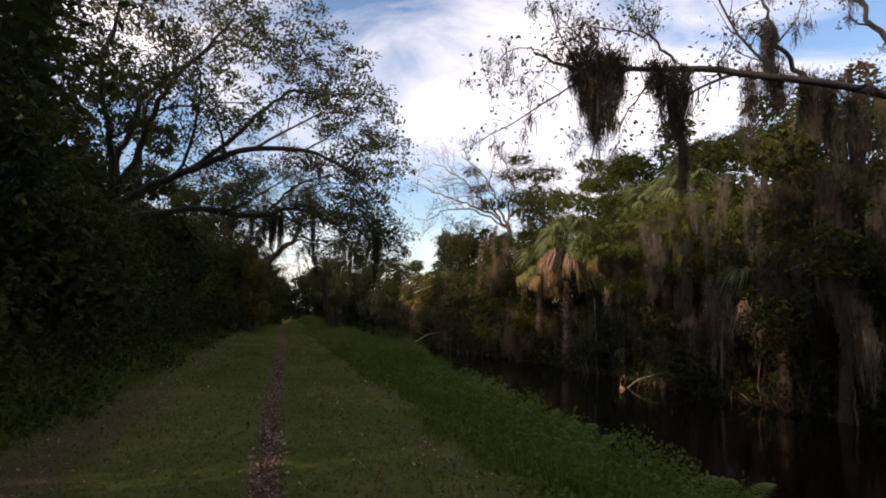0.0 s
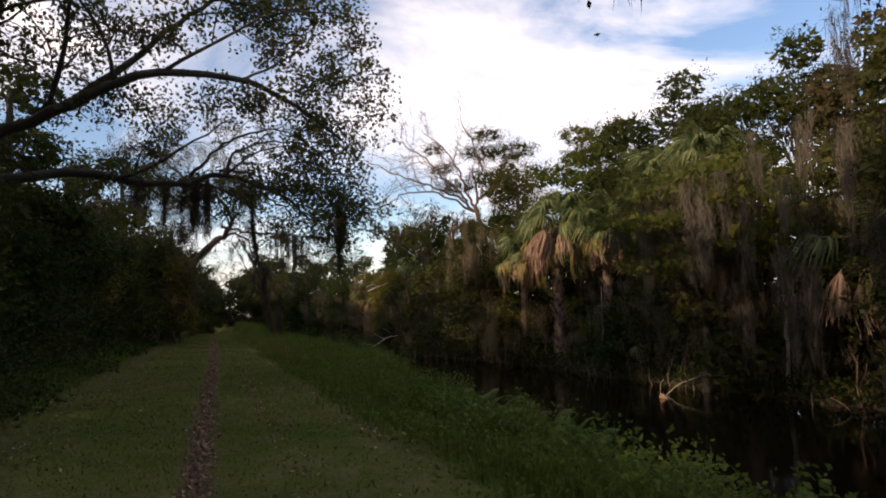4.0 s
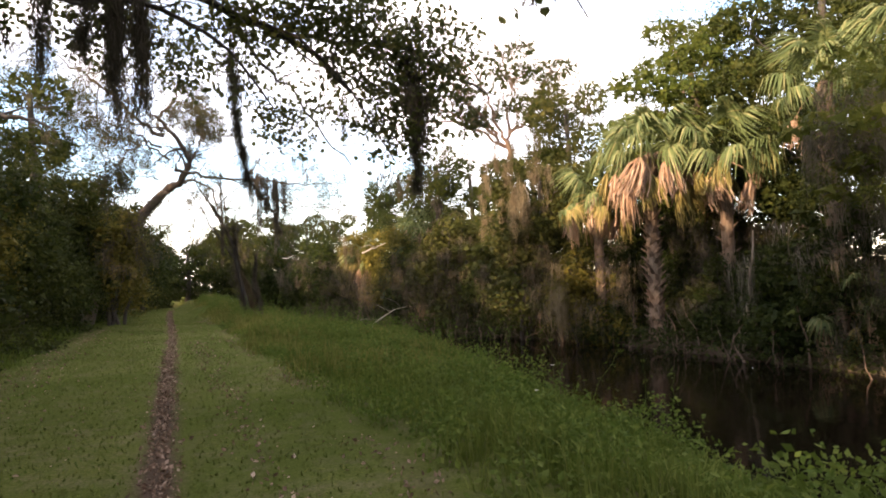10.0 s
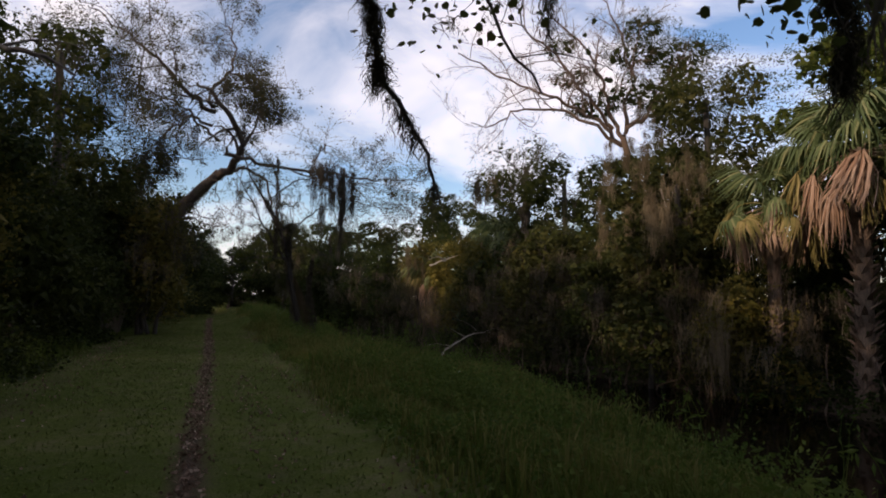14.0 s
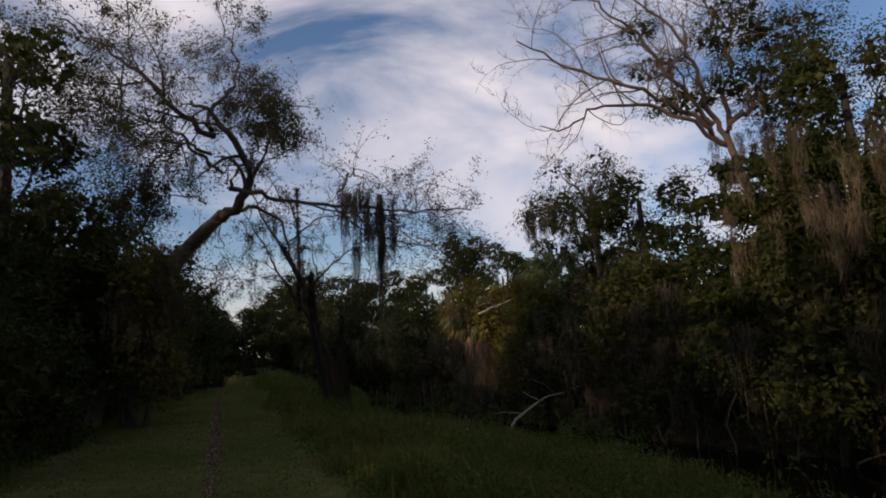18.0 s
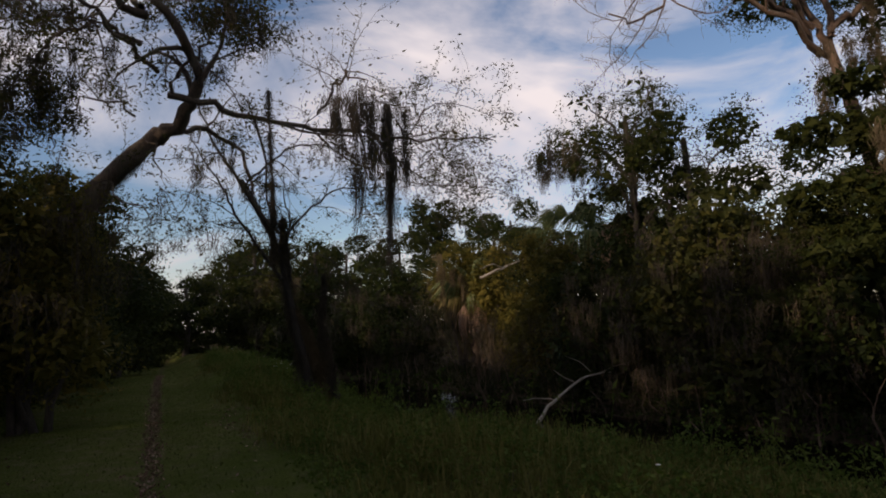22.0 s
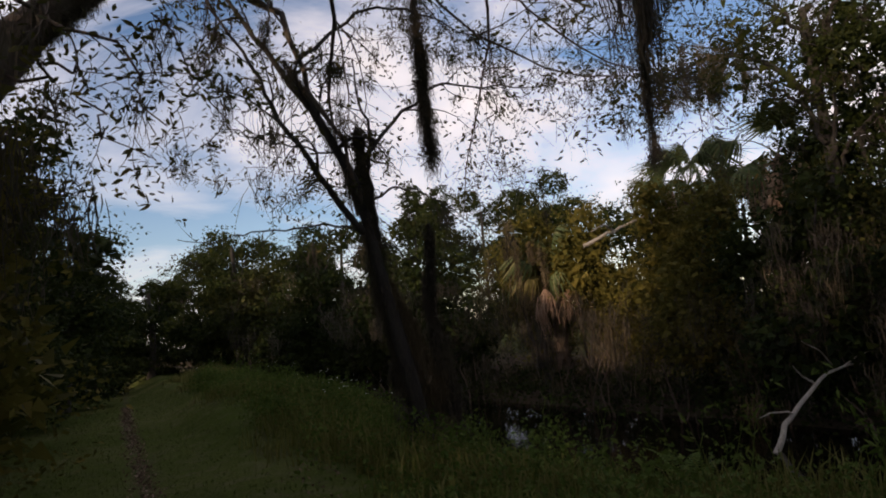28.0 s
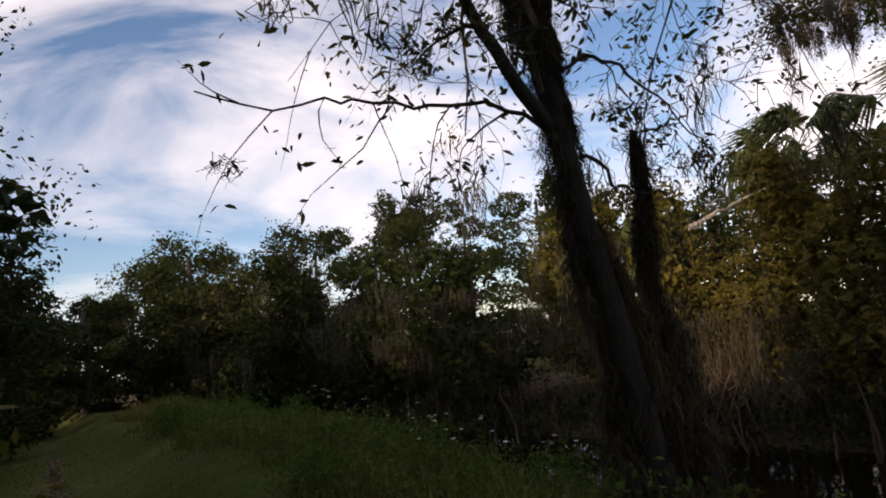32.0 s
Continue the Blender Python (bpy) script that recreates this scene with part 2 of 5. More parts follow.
def smooth(a, b, x):
    t = np.clip((x - a) / (b - a), 0, 1)
    return t * t * (3 - 2 * t)


def ground_z(u, v):
    """Height of the ground: level path, verge falling to the canal, far bank."""
    n, f = near_edge(v), far_edge(v)
    z = -0.55 * smooth(2.0, n - 0.6, u) - 0.75 * smooth(n - 1.2, n + 0.7, u) - 0.8 * smooth(n + 0.3, n + 2.2, u)
    z = z + 1.35 * smooth(f - 1.3, f + 0.8, u) + 0.35 * smooth(f + 0.5, f + 5, u)
    z = z + 0.25 * smooth(-2.4, -5.5, u)
    z = z + 0.45 * smooth(0.9, 2.2, u) * smooth(46, 52, v) * (1 - smooth(3.4, 5.6, u))
    z = z - 0.035 * np.exp(-(((u - path_mid(v)) / 0.28) ** 2))
    return z + 0.03 * np.sin(u * 1.7 + v * 0.6) * np.sin(v * 0.83 - u * 0.4)


def path_mid(v):
    return np.interp(v, (0, 10, 25, 35, 55, 70, 90), (-0.03, 0.0, 0.2, 0.36, 0.36, 0.6, 1.5))


# ---- mesh tools ----
def mesh_of(name, verts, loops, sizes, mat, smooth_shade=False):
    me = bpy.data.meshes.new(name)
    verts = np.asarray(verts, np.float32).reshape(-1, 3)
    loops, sizes = np.asarray(loops, np.int32).ravel(), np.asarray(sizes, np.int32).ravel()
    me.vertices.add(len(verts)), me.loops.add(len(loops)), me.polygons.add(len(sizes))
    me.vertices.foreach_set("co", verts.ravel())
    me.loops.foreach_set("vertex_index", loops)
    me.polygons.foreach_set("loop_start", np.concatenate(([0], np.cumsum(sizes)[:-1])).astype(np.int32))
    me.polygons.foreach_set("use_smooth", np.full(len(sizes), smooth_shade))
    me.update(calc_edges=True)
    me.materials.append(mat)
    return me


class Soup:
    """Collects pieces of one mesh."""

    def __init__(self):
        self.v, self.l, self.s, self.count = [], [], [], 0

    def add(self, verts, faces):
        verts, faces = np.asarray(verts, float).reshape(-1, 3), np.asarray(faces, int)
        self.v.append(verts)
        self.l.append((faces + self.count).ravel())
        self.s.append(np.full(len(faces), faces.shape[1]))
        self.count += len(verts)

    def tube(self, pts, radii, sides=6):
        pts, radii = np.asarray(pts, float), np.asarray(radii, float)
        n = len(pts)
        d = np.gradient(pts, axis=0)
        d /= np.linalg.norm(d, axis=1)[:, None] + 1e-9
        ref = np.where(np.abs(d[:, 2:3]) > 0.9, (1.0, 0, 0), (0, 0, 1.0))
        a = np.cross(d, ref)
        a /= np.linalg.norm(a, axis=1)[:, None] + 1e-9
        b = np.cross(d, a)
        th = np.arange(sides) * 2 * math.pi / sides
        ring = pts[:, None] + radii[:, None, None] * (np.cos(th)[None, :, None] * a[:, None] + np.sin(th)[None, :, None] * b[:, None])
        i, j = np.meshgrid(np.arange(n - 1), np.arange(sides), indexing="ij")
        k = (j + 1) % sides
        self.add(ring.reshape(-1, 3), np.stack((i * sides + j, i * sides + k, (i + 1) * sides + k, (i + 1) * sides + j), -1).reshape(-1, 4))
        self.add(np.concatenate((ring[-1], [pts[-1] + d[-1] * radii[-1]])), [(q, (q + 1) % sides, sides) for q in range(sides)])

    def done(self, name, mat, smooth_shade=False):
        if not self.v:
            self.add(np.zeros((3, 3)), [(0, 1, 2)])
        return mesh_of(name, np.concatenate(self.v), np.concatenate(self.l), np.concatenate(self.s), mat, smooth_shade)


def thing(name, at, label, category, group="", kind=""):
    ob = new(name)
    ob.empty_display_size = 0.2
    ob.matrix_world = Matrix.Translation(Vector(at))
    return tagged(ob, label, category, group, kind)


def part(name, me, parent, label=""):
    """One mesh under a thing or a part; its vertices are in the space of the thing."""
    ob = new(name, me)
    ob.parent = parent
    return tagged(ob, label)


def unit(rng, n):
    d = rng.normal(size=(n, 3))
    return d / (np.linalg.norm(d, axis=1)[:, None] + 1e-9)


LEAF_SHAPES = {
    "chip": np.array(((-0.30, 0.10, 0), (0.32, 0.22, 0.05), (0.02, 1, -0.08))),
    "ellip": np.array(((0, 0, 0), (0.17, 0.30, 0.03), (0.15, 0.65, 0.0), (0, 1, -0.10), (-0.15, 0.65, 0.0), (-0.17, 0.30, 0.03))),
    "oval": np.array(((0, 0, 0), (0.30, 0.45, 0.05), (0, 1, -0.06), (-0.30, 0.45, 0.05))),
    "narrow": np.array(((0, 0, 0), (0.14, 0.4, 0.03), (0, 1, -0.12), (-0.14, 0.4, 0.03))),
    "lobed": np.array(((0, 0, 0), (0.36, 0.02, 0.02), (0.50, 0.38, 0.0), (0.36, 0.66, -0.03), (0.16, 0.74, 0.0), (0, 1.05, -0.10), (-0.16, 0.74, 0.0), (-0.36, 0.66, -0.03), (-0.50, 0.38, 0), (-0.36, 0.02, 0.02))),
}


def leaves(soup, pts, size, rng, shape="oval", hang=0.35, vary=0.35):
    """Scatter leaves at points; hang turns their tips down."""
    pts = np.asarray(pts, float)
    n = len(pts)
    if not n:
        return
    d = unit(rng, n)
    d[:, 2] = d[:, 2] * (1 - hang) - hang
    d /= np.linalg.norm(d, axis=1)[:, None] + 1e-9
    s = np.cross(d, unit(rng, n))
    s /= np.linalg.norm(s, axis=1)[:, None] + 1e-9
    up = np.cross(s, d)
    m = LEAF_SHAPES[shape]
    k = len(m)
    z = size * (1 + vary * rng.uniform(-1, 1, n))[:, None, None]
    v = pts[:, None] + z * (m[None, :, :1] * s[:, None] + m[None, :, 1:2] * d[:, None] + m[None, :, 2:] * up[:, None])
    soup.add(v.reshape(-1, 3), (np.arange(n)[:, None] * k + np.arange(k)[None]))


def blob_points(rng, blobs, n, clump=0.3, per=14, shell=0.55):
    """Points in clumps over ellipsoids (centre, radii): uneven, with gaps."""
    vol = np.array([b[1][0] * b[1][1] * b[1][2] for b in blobs]) ** 0.67
    pick = rng.choice(len(blobs), max(1, n // per), p=vol / vol.sum())
    c = np.array([b[0] for b in blobs])[pick]
    r = np.array([b[1] for b in blobs])[pick]
    d = unit(rng, len(pick))
    rad = 1 - (1 - shell) * rng.random(len(pick)) ** 1.6
    rad *= 1 + 0.16 * np.sin(d[:, 0] * 5 + pick) * np.sin(d[:, 1] * 6 + 1) + 0.05 * rng.normal(size=len(pick))
    cl = c + d * r * rad[:, None]
    size = clump * (0.5 + rng.random(len(cl)))
    return (np.repeat(cl, per, 0) + np.clip(rng.normal(size=(len(cl) * per, 3)), -1.35, 1.35) * np.repeat(size, per)[:, None] * (1, 1, 0.6))


def core_points(rng, blobs, leaf, cover=1.3, f=0.62):
    """Points spread evenly inside ellipsoids, for the shaded inner leaves that close the crown."""
    out = [np.zeros((0, 3))]
    for c, r in blobs:
        area = 4 * math.pi * (r[0] * r[1] + 2 * r[0] * r[2]) / 3 * f * f
        n = int(cover * area / (0.30 * leaf * leaf))
        out.append(np.array(c) + unit(rng, n) * np.array(r) * (f * (0.72 + 0.36 * rng.random(n)))[:, None])
    return np.concatenate(out)


def moss(soup, tops, length, rng, per=22, spread=0.16, width=0.013):
    """Beards of Spanish moss: wavy strands below each top that draw together towards the tip."""
    tops = np.asarray(tops, float).reshape(-1, 3)
    n = len(tops) * per
    if not n:
        return
    long = np.repeat(length * (0.3 + 1.0 * rng.random(len(tops)) ** 1.6), per) * (0.30 + 0.70 * rng.random(n) ** 0.8)
    off = rng.normal(size=(n, 3)) * spread * (1, 1, 0.7) * np.repeat(0.6 + 0.8 * rng.random(len(tops)), per)[:, None]
    p0 = np.repeat(tops, per, 0) + off
    drift = np.repeat(rng.normal(size=(len(tops), 3)) * (0.04, 0.04, 0) * length, per, 0)
    a, ph = rng.uniform(0, 2 * math.pi, n), rng.uniform(0, 6.28, n)
    side = np.stack((np.cos(a), np.sin(a), np.zeros(n)), 1)
    wave = rng.normal(size=(n, 3)) * (0.026, 0.026, 0)
    bent = np.zeros((n, 3))
    rows = []
    for f, w in ((0, 0.7), (0.22, 1.0), (0.45, 0.9), (0.72, 0.6), (1.0, 0.10)):
        c = p0 - off * (1, 1, 0) * 0.35 * f - np.array((0, 0, 1.0)) * (long * f)[:, None] + drift * f * f + wave * np.sin(ph + f * 9.0)[:, None] + bent
        bent = bent + rng.normal(size=(n, 3)) * (0.022, 0.022, 0.0)
        wd = width * w * (0.4 + 1.2 * rng.random(n))[:, None]
        rows += [c - side * wd, c + side * wd]
    v = np.stack(rows, 1).reshape(-1, 3)
    base = np.arange(n)[:, None] * 10
    soup.add(v, np.concatenate([base + np.array((2 * k, 2 * k + 1, 2 * k + 3, 2 * k + 2)) for k in range(4)]))


def wander(p0, p1, rng, n=7, sag=0.0, rough=0.06):
    """An uneven line from p0 to p1."""
    p0, p1 = np.asarray(p0, float), np.asarray(p1, float)
    t = np.linspace(0, 1, n)[:, None]
    L = np.linalg.norm(p1 - p0)
    w = np.cumsum(rng.normal(size=(n, 3)), 0) * rough * L / n ** 0.5
    w -= t * w[-1]
    return p0 + (p1 - p0) * t + w * np.sin(t * math.pi) ** 0.5 - np.array((0, 0, 1)) * sag * L * np.sin(t * math.pi)


def spline(points, n=24):
    """A smooth line through a few points."""
    p = np.asarray(points, float)
    p = np.concatenate(([2 * p[0] - p[1]], p, [2 * p[-1] - p[-2]]))
    out = []
    m = len(p) - 3
    for q in np.linspace(0, m - 1e-6, n):
        i, t = int(q), q - int(q)
        a, b, c, d = p[i:i + 4]
        out.append(0.5 * (2 * b + (c - a) * t + (2 * a - 5 * b + 4 * c - d) * t * t + (3 * b - a - 3 * c + d) * t ** 3))
    return np.array(out)


def twig_line(p, d, length, rng, n, bend=0.22, fall=0.0):
    """A branch that turns gently as it grows; fall bends it to the ground."""
    d = np.array(d, float)
    turn = unit(rng, 1)[0] * bend
    out = [np.array(p, float)]
    for k in range(n - 1):
        d = d + turn * 0.55 + rng.normal(size=3) * bend * 0.55 - np.array((0, 0, fall * (k + 1) / n))
        d /= np.linalg.norm(d)
        out.append(out[-1] + d * length / (n - 1))
    return np.array(out)


def ramify(soup, line, radius, rng, depth, tips, spread=0.9, ratio=0.5, kids=5, droop=0.0, first=0.25, rise=0.15, sides=5):
    """Draws a limb along a line and grows side branches on it; tips gathers points on the finest twigs."""
    line = np.asarray(line, float)
    n = len(line)
    rad = radius * (1 - 0.78 * np.linspace(0, 1, n) ** 0.9)
    soup.tube(line, rad, sides)
    L = np.linalg.norm(np.diff(line, axis=0), axis=1).sum()
    if depth == 0:
        tips.append(line[n // 3:])
        return
    for k in range(kids):
        f = first + (1 - first) * (k + rng.random()) / kids
        i = min(n - 2, int(f * (n - 1)))
        ahead = line[i + 1] - line[i]
        ahead /= np.linalg.norm(ahead) + 1e-9
        side = np.cross(ahead, unit(rng, 1)[0])
        side /= np.linalg.norm(side) + 1e-9
        d = ahead * (1 - 0.45 * spread) + side * spread * (0.6 + 0.5 * rng.random()) + np.array((0, 0, rise - droop))
        d /= np.linalg.norm(d)
        ll = L * ratio * (0.6 + 0.6 * rng.random()) * (1.1 - 0.45 * f)
        sub = twig_line(line[i], d, ll, rng, 9 if depth > 1 else 6, 0.28, droop * 1.6)
        ramify(soup, sub, max(0.0055, rad[i] * 0.55), rng, depth - 1, tips, spread, ratio * 0.95, max(2, kids - 1), droop, 0.2, rise, max(3, sides - 1))


def on_twigs(tips, rng, each, spread):
    """Points near the finest twigs."""
    if not tips:
        return np.zeros((0, 3))
    out = []
    for t in tips:
        q = rng.random(each) * (len(t) - 1)
        i = np.minimum(q.astype(int), len(t) - 2)
        out.append(t[i] + (t[i + 1] - t[i]) * (q - i)[:, None])
    p = np.concatenate(out)
    return p + rng.normal(size=p.shape) * spread


def trunk_mesh(points, radius, rng, mat, sides=10, flare=1.5, name="trunk"):
    s = Soup()
    line = spline(points, 16)
    rad = radius * (1 - 0.45 * np.linspace(0, 1, 16)) * (1 + (flare - 1) * np.exp(-np.linspace(0, 1, 16) * 9))
    rad *= 1 + 0.07 * rng.normal(size=16)
    s.tube(line, rad, sides)
    return s.done(name, mat, True)


# ---- ground, water ----
def ground_material():
    m, n, l, b = material("ground_soil_and_turf")
    c = n.new("ShaderNodeTexCoord").outputs["Object"]
    big, fine, clover = noise_fac(n, l, 0.7, 5.0, c), noise_fac(n, l, 34.0, 6.0, c, 0.75), noise_fac(n, l, 3.1, 6.0, c, 0.62)
    turf = ramp(n, l, fine, ((0.28, (0.030, 0.044, 0.012)), (0.5, (0.064, 0.082, 0.020)), (0.66, (0.096, 0.108, 0.036)), (0.8, (0.150, 0.140, 0.072))))
    dry = ramp(n, l, fine, ((0.3, (0.056, 0.058, 0.026)), (0.6, (0.118, 0.116, 0.056)), (0.8, (0.18, 0.158, 0.092))))
    turf = mixc(n, l, ramp(n, l, clover, ((0.46, (0, 0, 0)), (0.66, (0.75,) * 3))), turf, dry)
    soil = ramp(n, l, fine, ((0.3, (0.030, 0.022, 0.016)), (0.55, (0.072, 0.053, 0.040)), (0.72, (0.125, 0.096, 0.074)), (0.85, (0.20, 0.165, 0.135))))
    worn = n.new("ShaderNodeVertexColor")
    worn.layer_name = "worn"
    add = n.new("ShaderNodeMath")
    add.operation = "MULTIPLY_ADD"
    l.new(worn.outputs["Color"], add.inputs[0])
    add.inputs[1].default_value = 1.4
    sub = n.new("ShaderNodeMath")
    sub.operation = "SUBTRACT"
    l.new(big, sub.inputs[0])
    sub.inputs[1].default_value = 0.72
    l.new(sub.outputs[0], add.inputs[2])
    add.use_clamp = True
    slow = ramp(n, l, noise_fac(n, l, 0.33, 3.0, c), ((0.35, (0.72, 0.80, 0.7)), (0.65, (1.20, 1.12, 1.3))))
    turf = mixc(n, l, 1.0, turf, slow, "MULTIPLY")
    l.new(mixc(n, l, add.outputs[0], turf, soil), b.inputs["Base Color"])
    b.inputs["Roughness"].default_value = 1.0
    b.inputs["Specular IOR Level"].default_value = 0.0
    bp = n.new("ShaderNodeBump")
    bp.inputs["Strength"].default_value, bp.inputs["Distance"].default_value = 0.7, 0.03
    l.new(fine, bp.inputs["Height"])
    l.new(bp.outputs["Normal"], b.inputs["Normal"])
    return m


def build_ground():
    us = np.concatenate((-np.geomspace(600, 8, 14), np.arange(-7, -3, 0.3), np.arange(-3, 3, 0.1), np.arange(3, 18.01, 0.3), np.geomspace(20, 600, 14)))
    vs = np.concatenate((-np.geomspace(600, 12, 10), np.arange(-10, 80.01, 0.6), np.geomspace(84, 900, 14)))
    U, V = np.meshgrid(us, vs, indexing="ij")
    P = WN(np.stack((U, V, ground_z(U, V)), -1))
    a, b = U.shape
    i, j = np.meshgrid(np.arange(a - 1), np.arange(b - 1), indexing="ij")
    F = np.stack((i * b + j, (i + 1) * b + j, (i + 1) * b + j + 1, i * b + j + 1), -1).reshape(-1, 4)
    me = mesh_of("ground", P, F, np.full(len(F), 4), ground_material(), True)
    wear_and_shade = np.exp(-(((U - path_mid(V)) / 0.16) ** 2)) * (1.0 - 0.55 * smooth(22, 34, V)) + smooth(2.6, 4.6, U) * (0.8 - 0.45 * smooth(17, 22, U)) + smooth(-2.6, -3.6, U) * (0.9 - 0.5 * smooth(-6, -9, U))
    # last term browns the near left side: littered soil plus painted tree shade
    wear_and_shade = np.clip(wear_and_shade + 0.40 * np.exp(-(((U - 1.95 - 0.16 * np.sin(V * 0.55) - 0.10 * np.sin(V * 1.7)) / 0.22) ** 2)) * (0.6 + 0.4 * np.sin(V * 1.1)) + 0.16 * np.exp(-(((U - 0.95) / 0.20) ** 2)) + 0.30 * np.exp(-(((U + 2.1) / 0.40) ** 2)) + 0.42 * smooth(-0.8, -2.2, U) * (1 - smooth(9, 17, V)), 0, 1).ravel()
    at = me.color_attributes.new("worn", "FLOAT_COLOR", "POINT")
    at.data.foreach_set("color", np.stack((wear_and_shade, wear_and_shade, wear_and_shade, np.ones_like(wear_and_shade)), -1).ravel().astype(np.float32))
    return tagged(new("ground", me), "earth bank with a mown grassy trail sloping to a canal", "ground", kind="structure")


build_ground()


def build_water():
    m, n, l, b = material("black_canal_water")
    b.inputs["Base Color"].default_value = (0.004, 0.0028, 0.002, 1)
    b.inputs["Roughness"].default_value = 0.06
    b.inputs["IOR"].default_value = 1.33
    bp = n.new("ShaderNodeBump")
    bp.inputs["Strength"].default_value, bp.inputs["Distance"].default_value = 0.25, 0.02
    l.new(noise_fac(n, l, 2.2, 3.0), bp.inputs["Height"])
    l.new(bp.outputs["Normal"], b.inputs["Normal"])
    vs = np.arange(-30, 90.1, 2.0)
    P = np.concatenate([WN(np.stack((near_edge(vs) - 0.8, vs, np.full(len(vs), -1.02)), -1)), WN(np.stack((far_edge(vs) + 0.6, vs, np.full(len(vs), -1.02)), -1))])
    k = len(vs)
    me = mesh_of("water", P, [(i, k + i, k + i + 1, i + 1) for i in range(k - 1)], [4] * (k - 1), m, True)
    tagged(new("water", me), "still black tannin water of a narrow canal", "water", kind="structure")


build_water()


# ---- shrubs ----
def shrub(u, v, w, h, mat, seed, label, category="shrub", name="shrub", n=5000, leaf=0.115, shape="oval", drape=0, drape_len=0.8, drape_mat=None, stems=5, group="", low=0.0, z0=None, depth=None, hang=0.35, core=0.82):
    """A bush: stems, a leafy mass of several lobes, and moss hanging from it."""
    rng = np.random.default_rng(seed)
    z = float(ground_z(np.array(u), np.array(v))) if z0 is None else z0
    root = thing(name, W(u, v, z), label, category, group)
    d = depth or w
    blobs = []
    for k in range(9):
        f = rng.random()
        cz = h * (low + (1 - low) * (0.18 + 0.68 * f))
        rr = 0.36 * (1.15 - 0.55 * f)
        a = rng.uniform(0, 2 * math.pi)
        q = 0.24 * (1.1 - 0.6 * f)
        off = W(math.cos(a) * w * q, math.sin(a) * d * q)
        blobs.append(((off[0], off[1], cz), (w * rr, d * rr, h * 0.22 * (1.1 - low))))
    s = Soup()
    for k in range(stems):
        b = blobs[k % len(blobs)][0]
        s.tube(wander((rng.normal() * 0.15, rng.normal() * 0.15, -0.1), b, rng, 6, 0, 0.1), np.linspace(0.05, 0.012, 6) * (h / 3.5), 5)
    part("stem", s.done("stem", BARK, True), root)
    f = Soup()
    leaves(f, blob_points(rng, blobs, int(n * 1.3), 0.17, 12, 0.72), leaf * 0.82, rng, shape, hang)
    leaves(f, core_points(rng, blobs, 0.24, core), 0.24, rng, "chip", hang)
    part("foliage", f.done("foliage", mat), root)
    if drape:
        g = Soup()
        p = blob_points(rng, [(c, (r[0] * 1.10, r[1] * 1.10, r[2] * 0.75)) for c, r in blobs], drape * 2, 0.16, 3, 0.93)
        p = p[(p[:, 2] > h * 0.36) & (p[:, 2] < h * 0.86)][:int(drape * 0.62)]
        moss(g, p, drape_len * 1.15, rng, 17, 0.15, 0.006)
        tagged(part("moss", g.done("moss", drape_mat or MOSS), root, "hanging Spanish moss"), kind="stuff")
    return root


def row_of(protos, places, group):
    """Copies of built bushes at (u, v, turn, scale)."""
    for k, (u, v, turn, sc) in enumerate(places):
        src = protos[k % len(protos)]
        c = copy_thing(src, Matrix.Translation(Vector(W(u, v, float(ground_z(np.array(u), np.array(v))) - 0.05))) @ pose(0, 0, 0, 0, 0, turn))
        c.scale = (sc, sc, sc * (0.92 + 0.16 * ((k * 7) % 5) / 4))
        c["group"] = group


# ---- trees ----
def tree(name, base, trunk_pts, radius, limbs, mat, seed, label, category="tree", bark=BARK, leaf=0.1, shape="oval", each=9, spread=0.16, kids=5, depth=2, mossy=0, moss_len=0.9, moss_mat=None, droop=0.0, rise=0.15, ratio=0.5, blobs=(), blob_n=0, hang=0.4, clump=0.3, core=1.2, blob_shape=None, blob_leaf=None, crook=0.04, clear=-9.0):
    """A tree in plan coordinates. limbs: (points, radius, and at will its own leaves a twig, depth, branches, share of length); crown: leaves on the twigs higher than clear, and on extra blobs."""
    rng = np.random.default_rng(seed)
    b = W(*base)
    root = thing(name, b, label, category)
    part("trunk", trunk_mesh(WN(trunk_pts) - b, radius, rng, bark), root)
    tips, f = [], Soup()
    for pts, r, *own in limbs:
        s, fresh = Soup(), []
        line = spline(WN(pts) - b, 20)
        bend = np.cumsum(rng.normal(size=(20, 3)) * crook, 0)
        ramify(s, line + (bend - np.linspace(0, 1, 20)[:, None] * bend[-1]), r, rng, own[1] if own else depth, fresh, kids=own[2] if own else kids, droop=droop, rise=rise, ratio=own[3] if len(own) > 3 else ratio)
        part("limb", s.done("limb", bark, True), root)
        many = own[0] if own else each
        if many:
            p = on_twigs(fresh, rng, many, spread)
            leaves(f, p[p[:, 2] > clear], leaf, rng, shape, hang)
        tips += fresh
    if blob_n:
        leaves(f, blob_points(rng, [(WN(c) - b, r) for c, r in blobs], int(blob_n * 1.2), clump * 0.72, 24, 0.6), blob_leaf or leaf * 0.84, rng, blob_shape or shape, hang)
        if core:
            leaves(f, core_points(rng, [(WN(c) - b, r) for c, r in blobs], 0.26, core), 0.26, rng, "chip", hang)
    part("crown", f.done("crown", mat), root)
    if mossy:
        p = on_twigs(tips, rng, 2, 0.05)
        p = p[rng.permutation(len(p))[:mossy]]
        if len(p):
            g = Soup()
            moss(g, p, moss_len, rng, 22, 0.07, 0.0055)
            tagged(part("moss", g.done("moss", moss_mat or MOSS), root, "hanging grey Spanish moss"), kind="stuff")
    return root


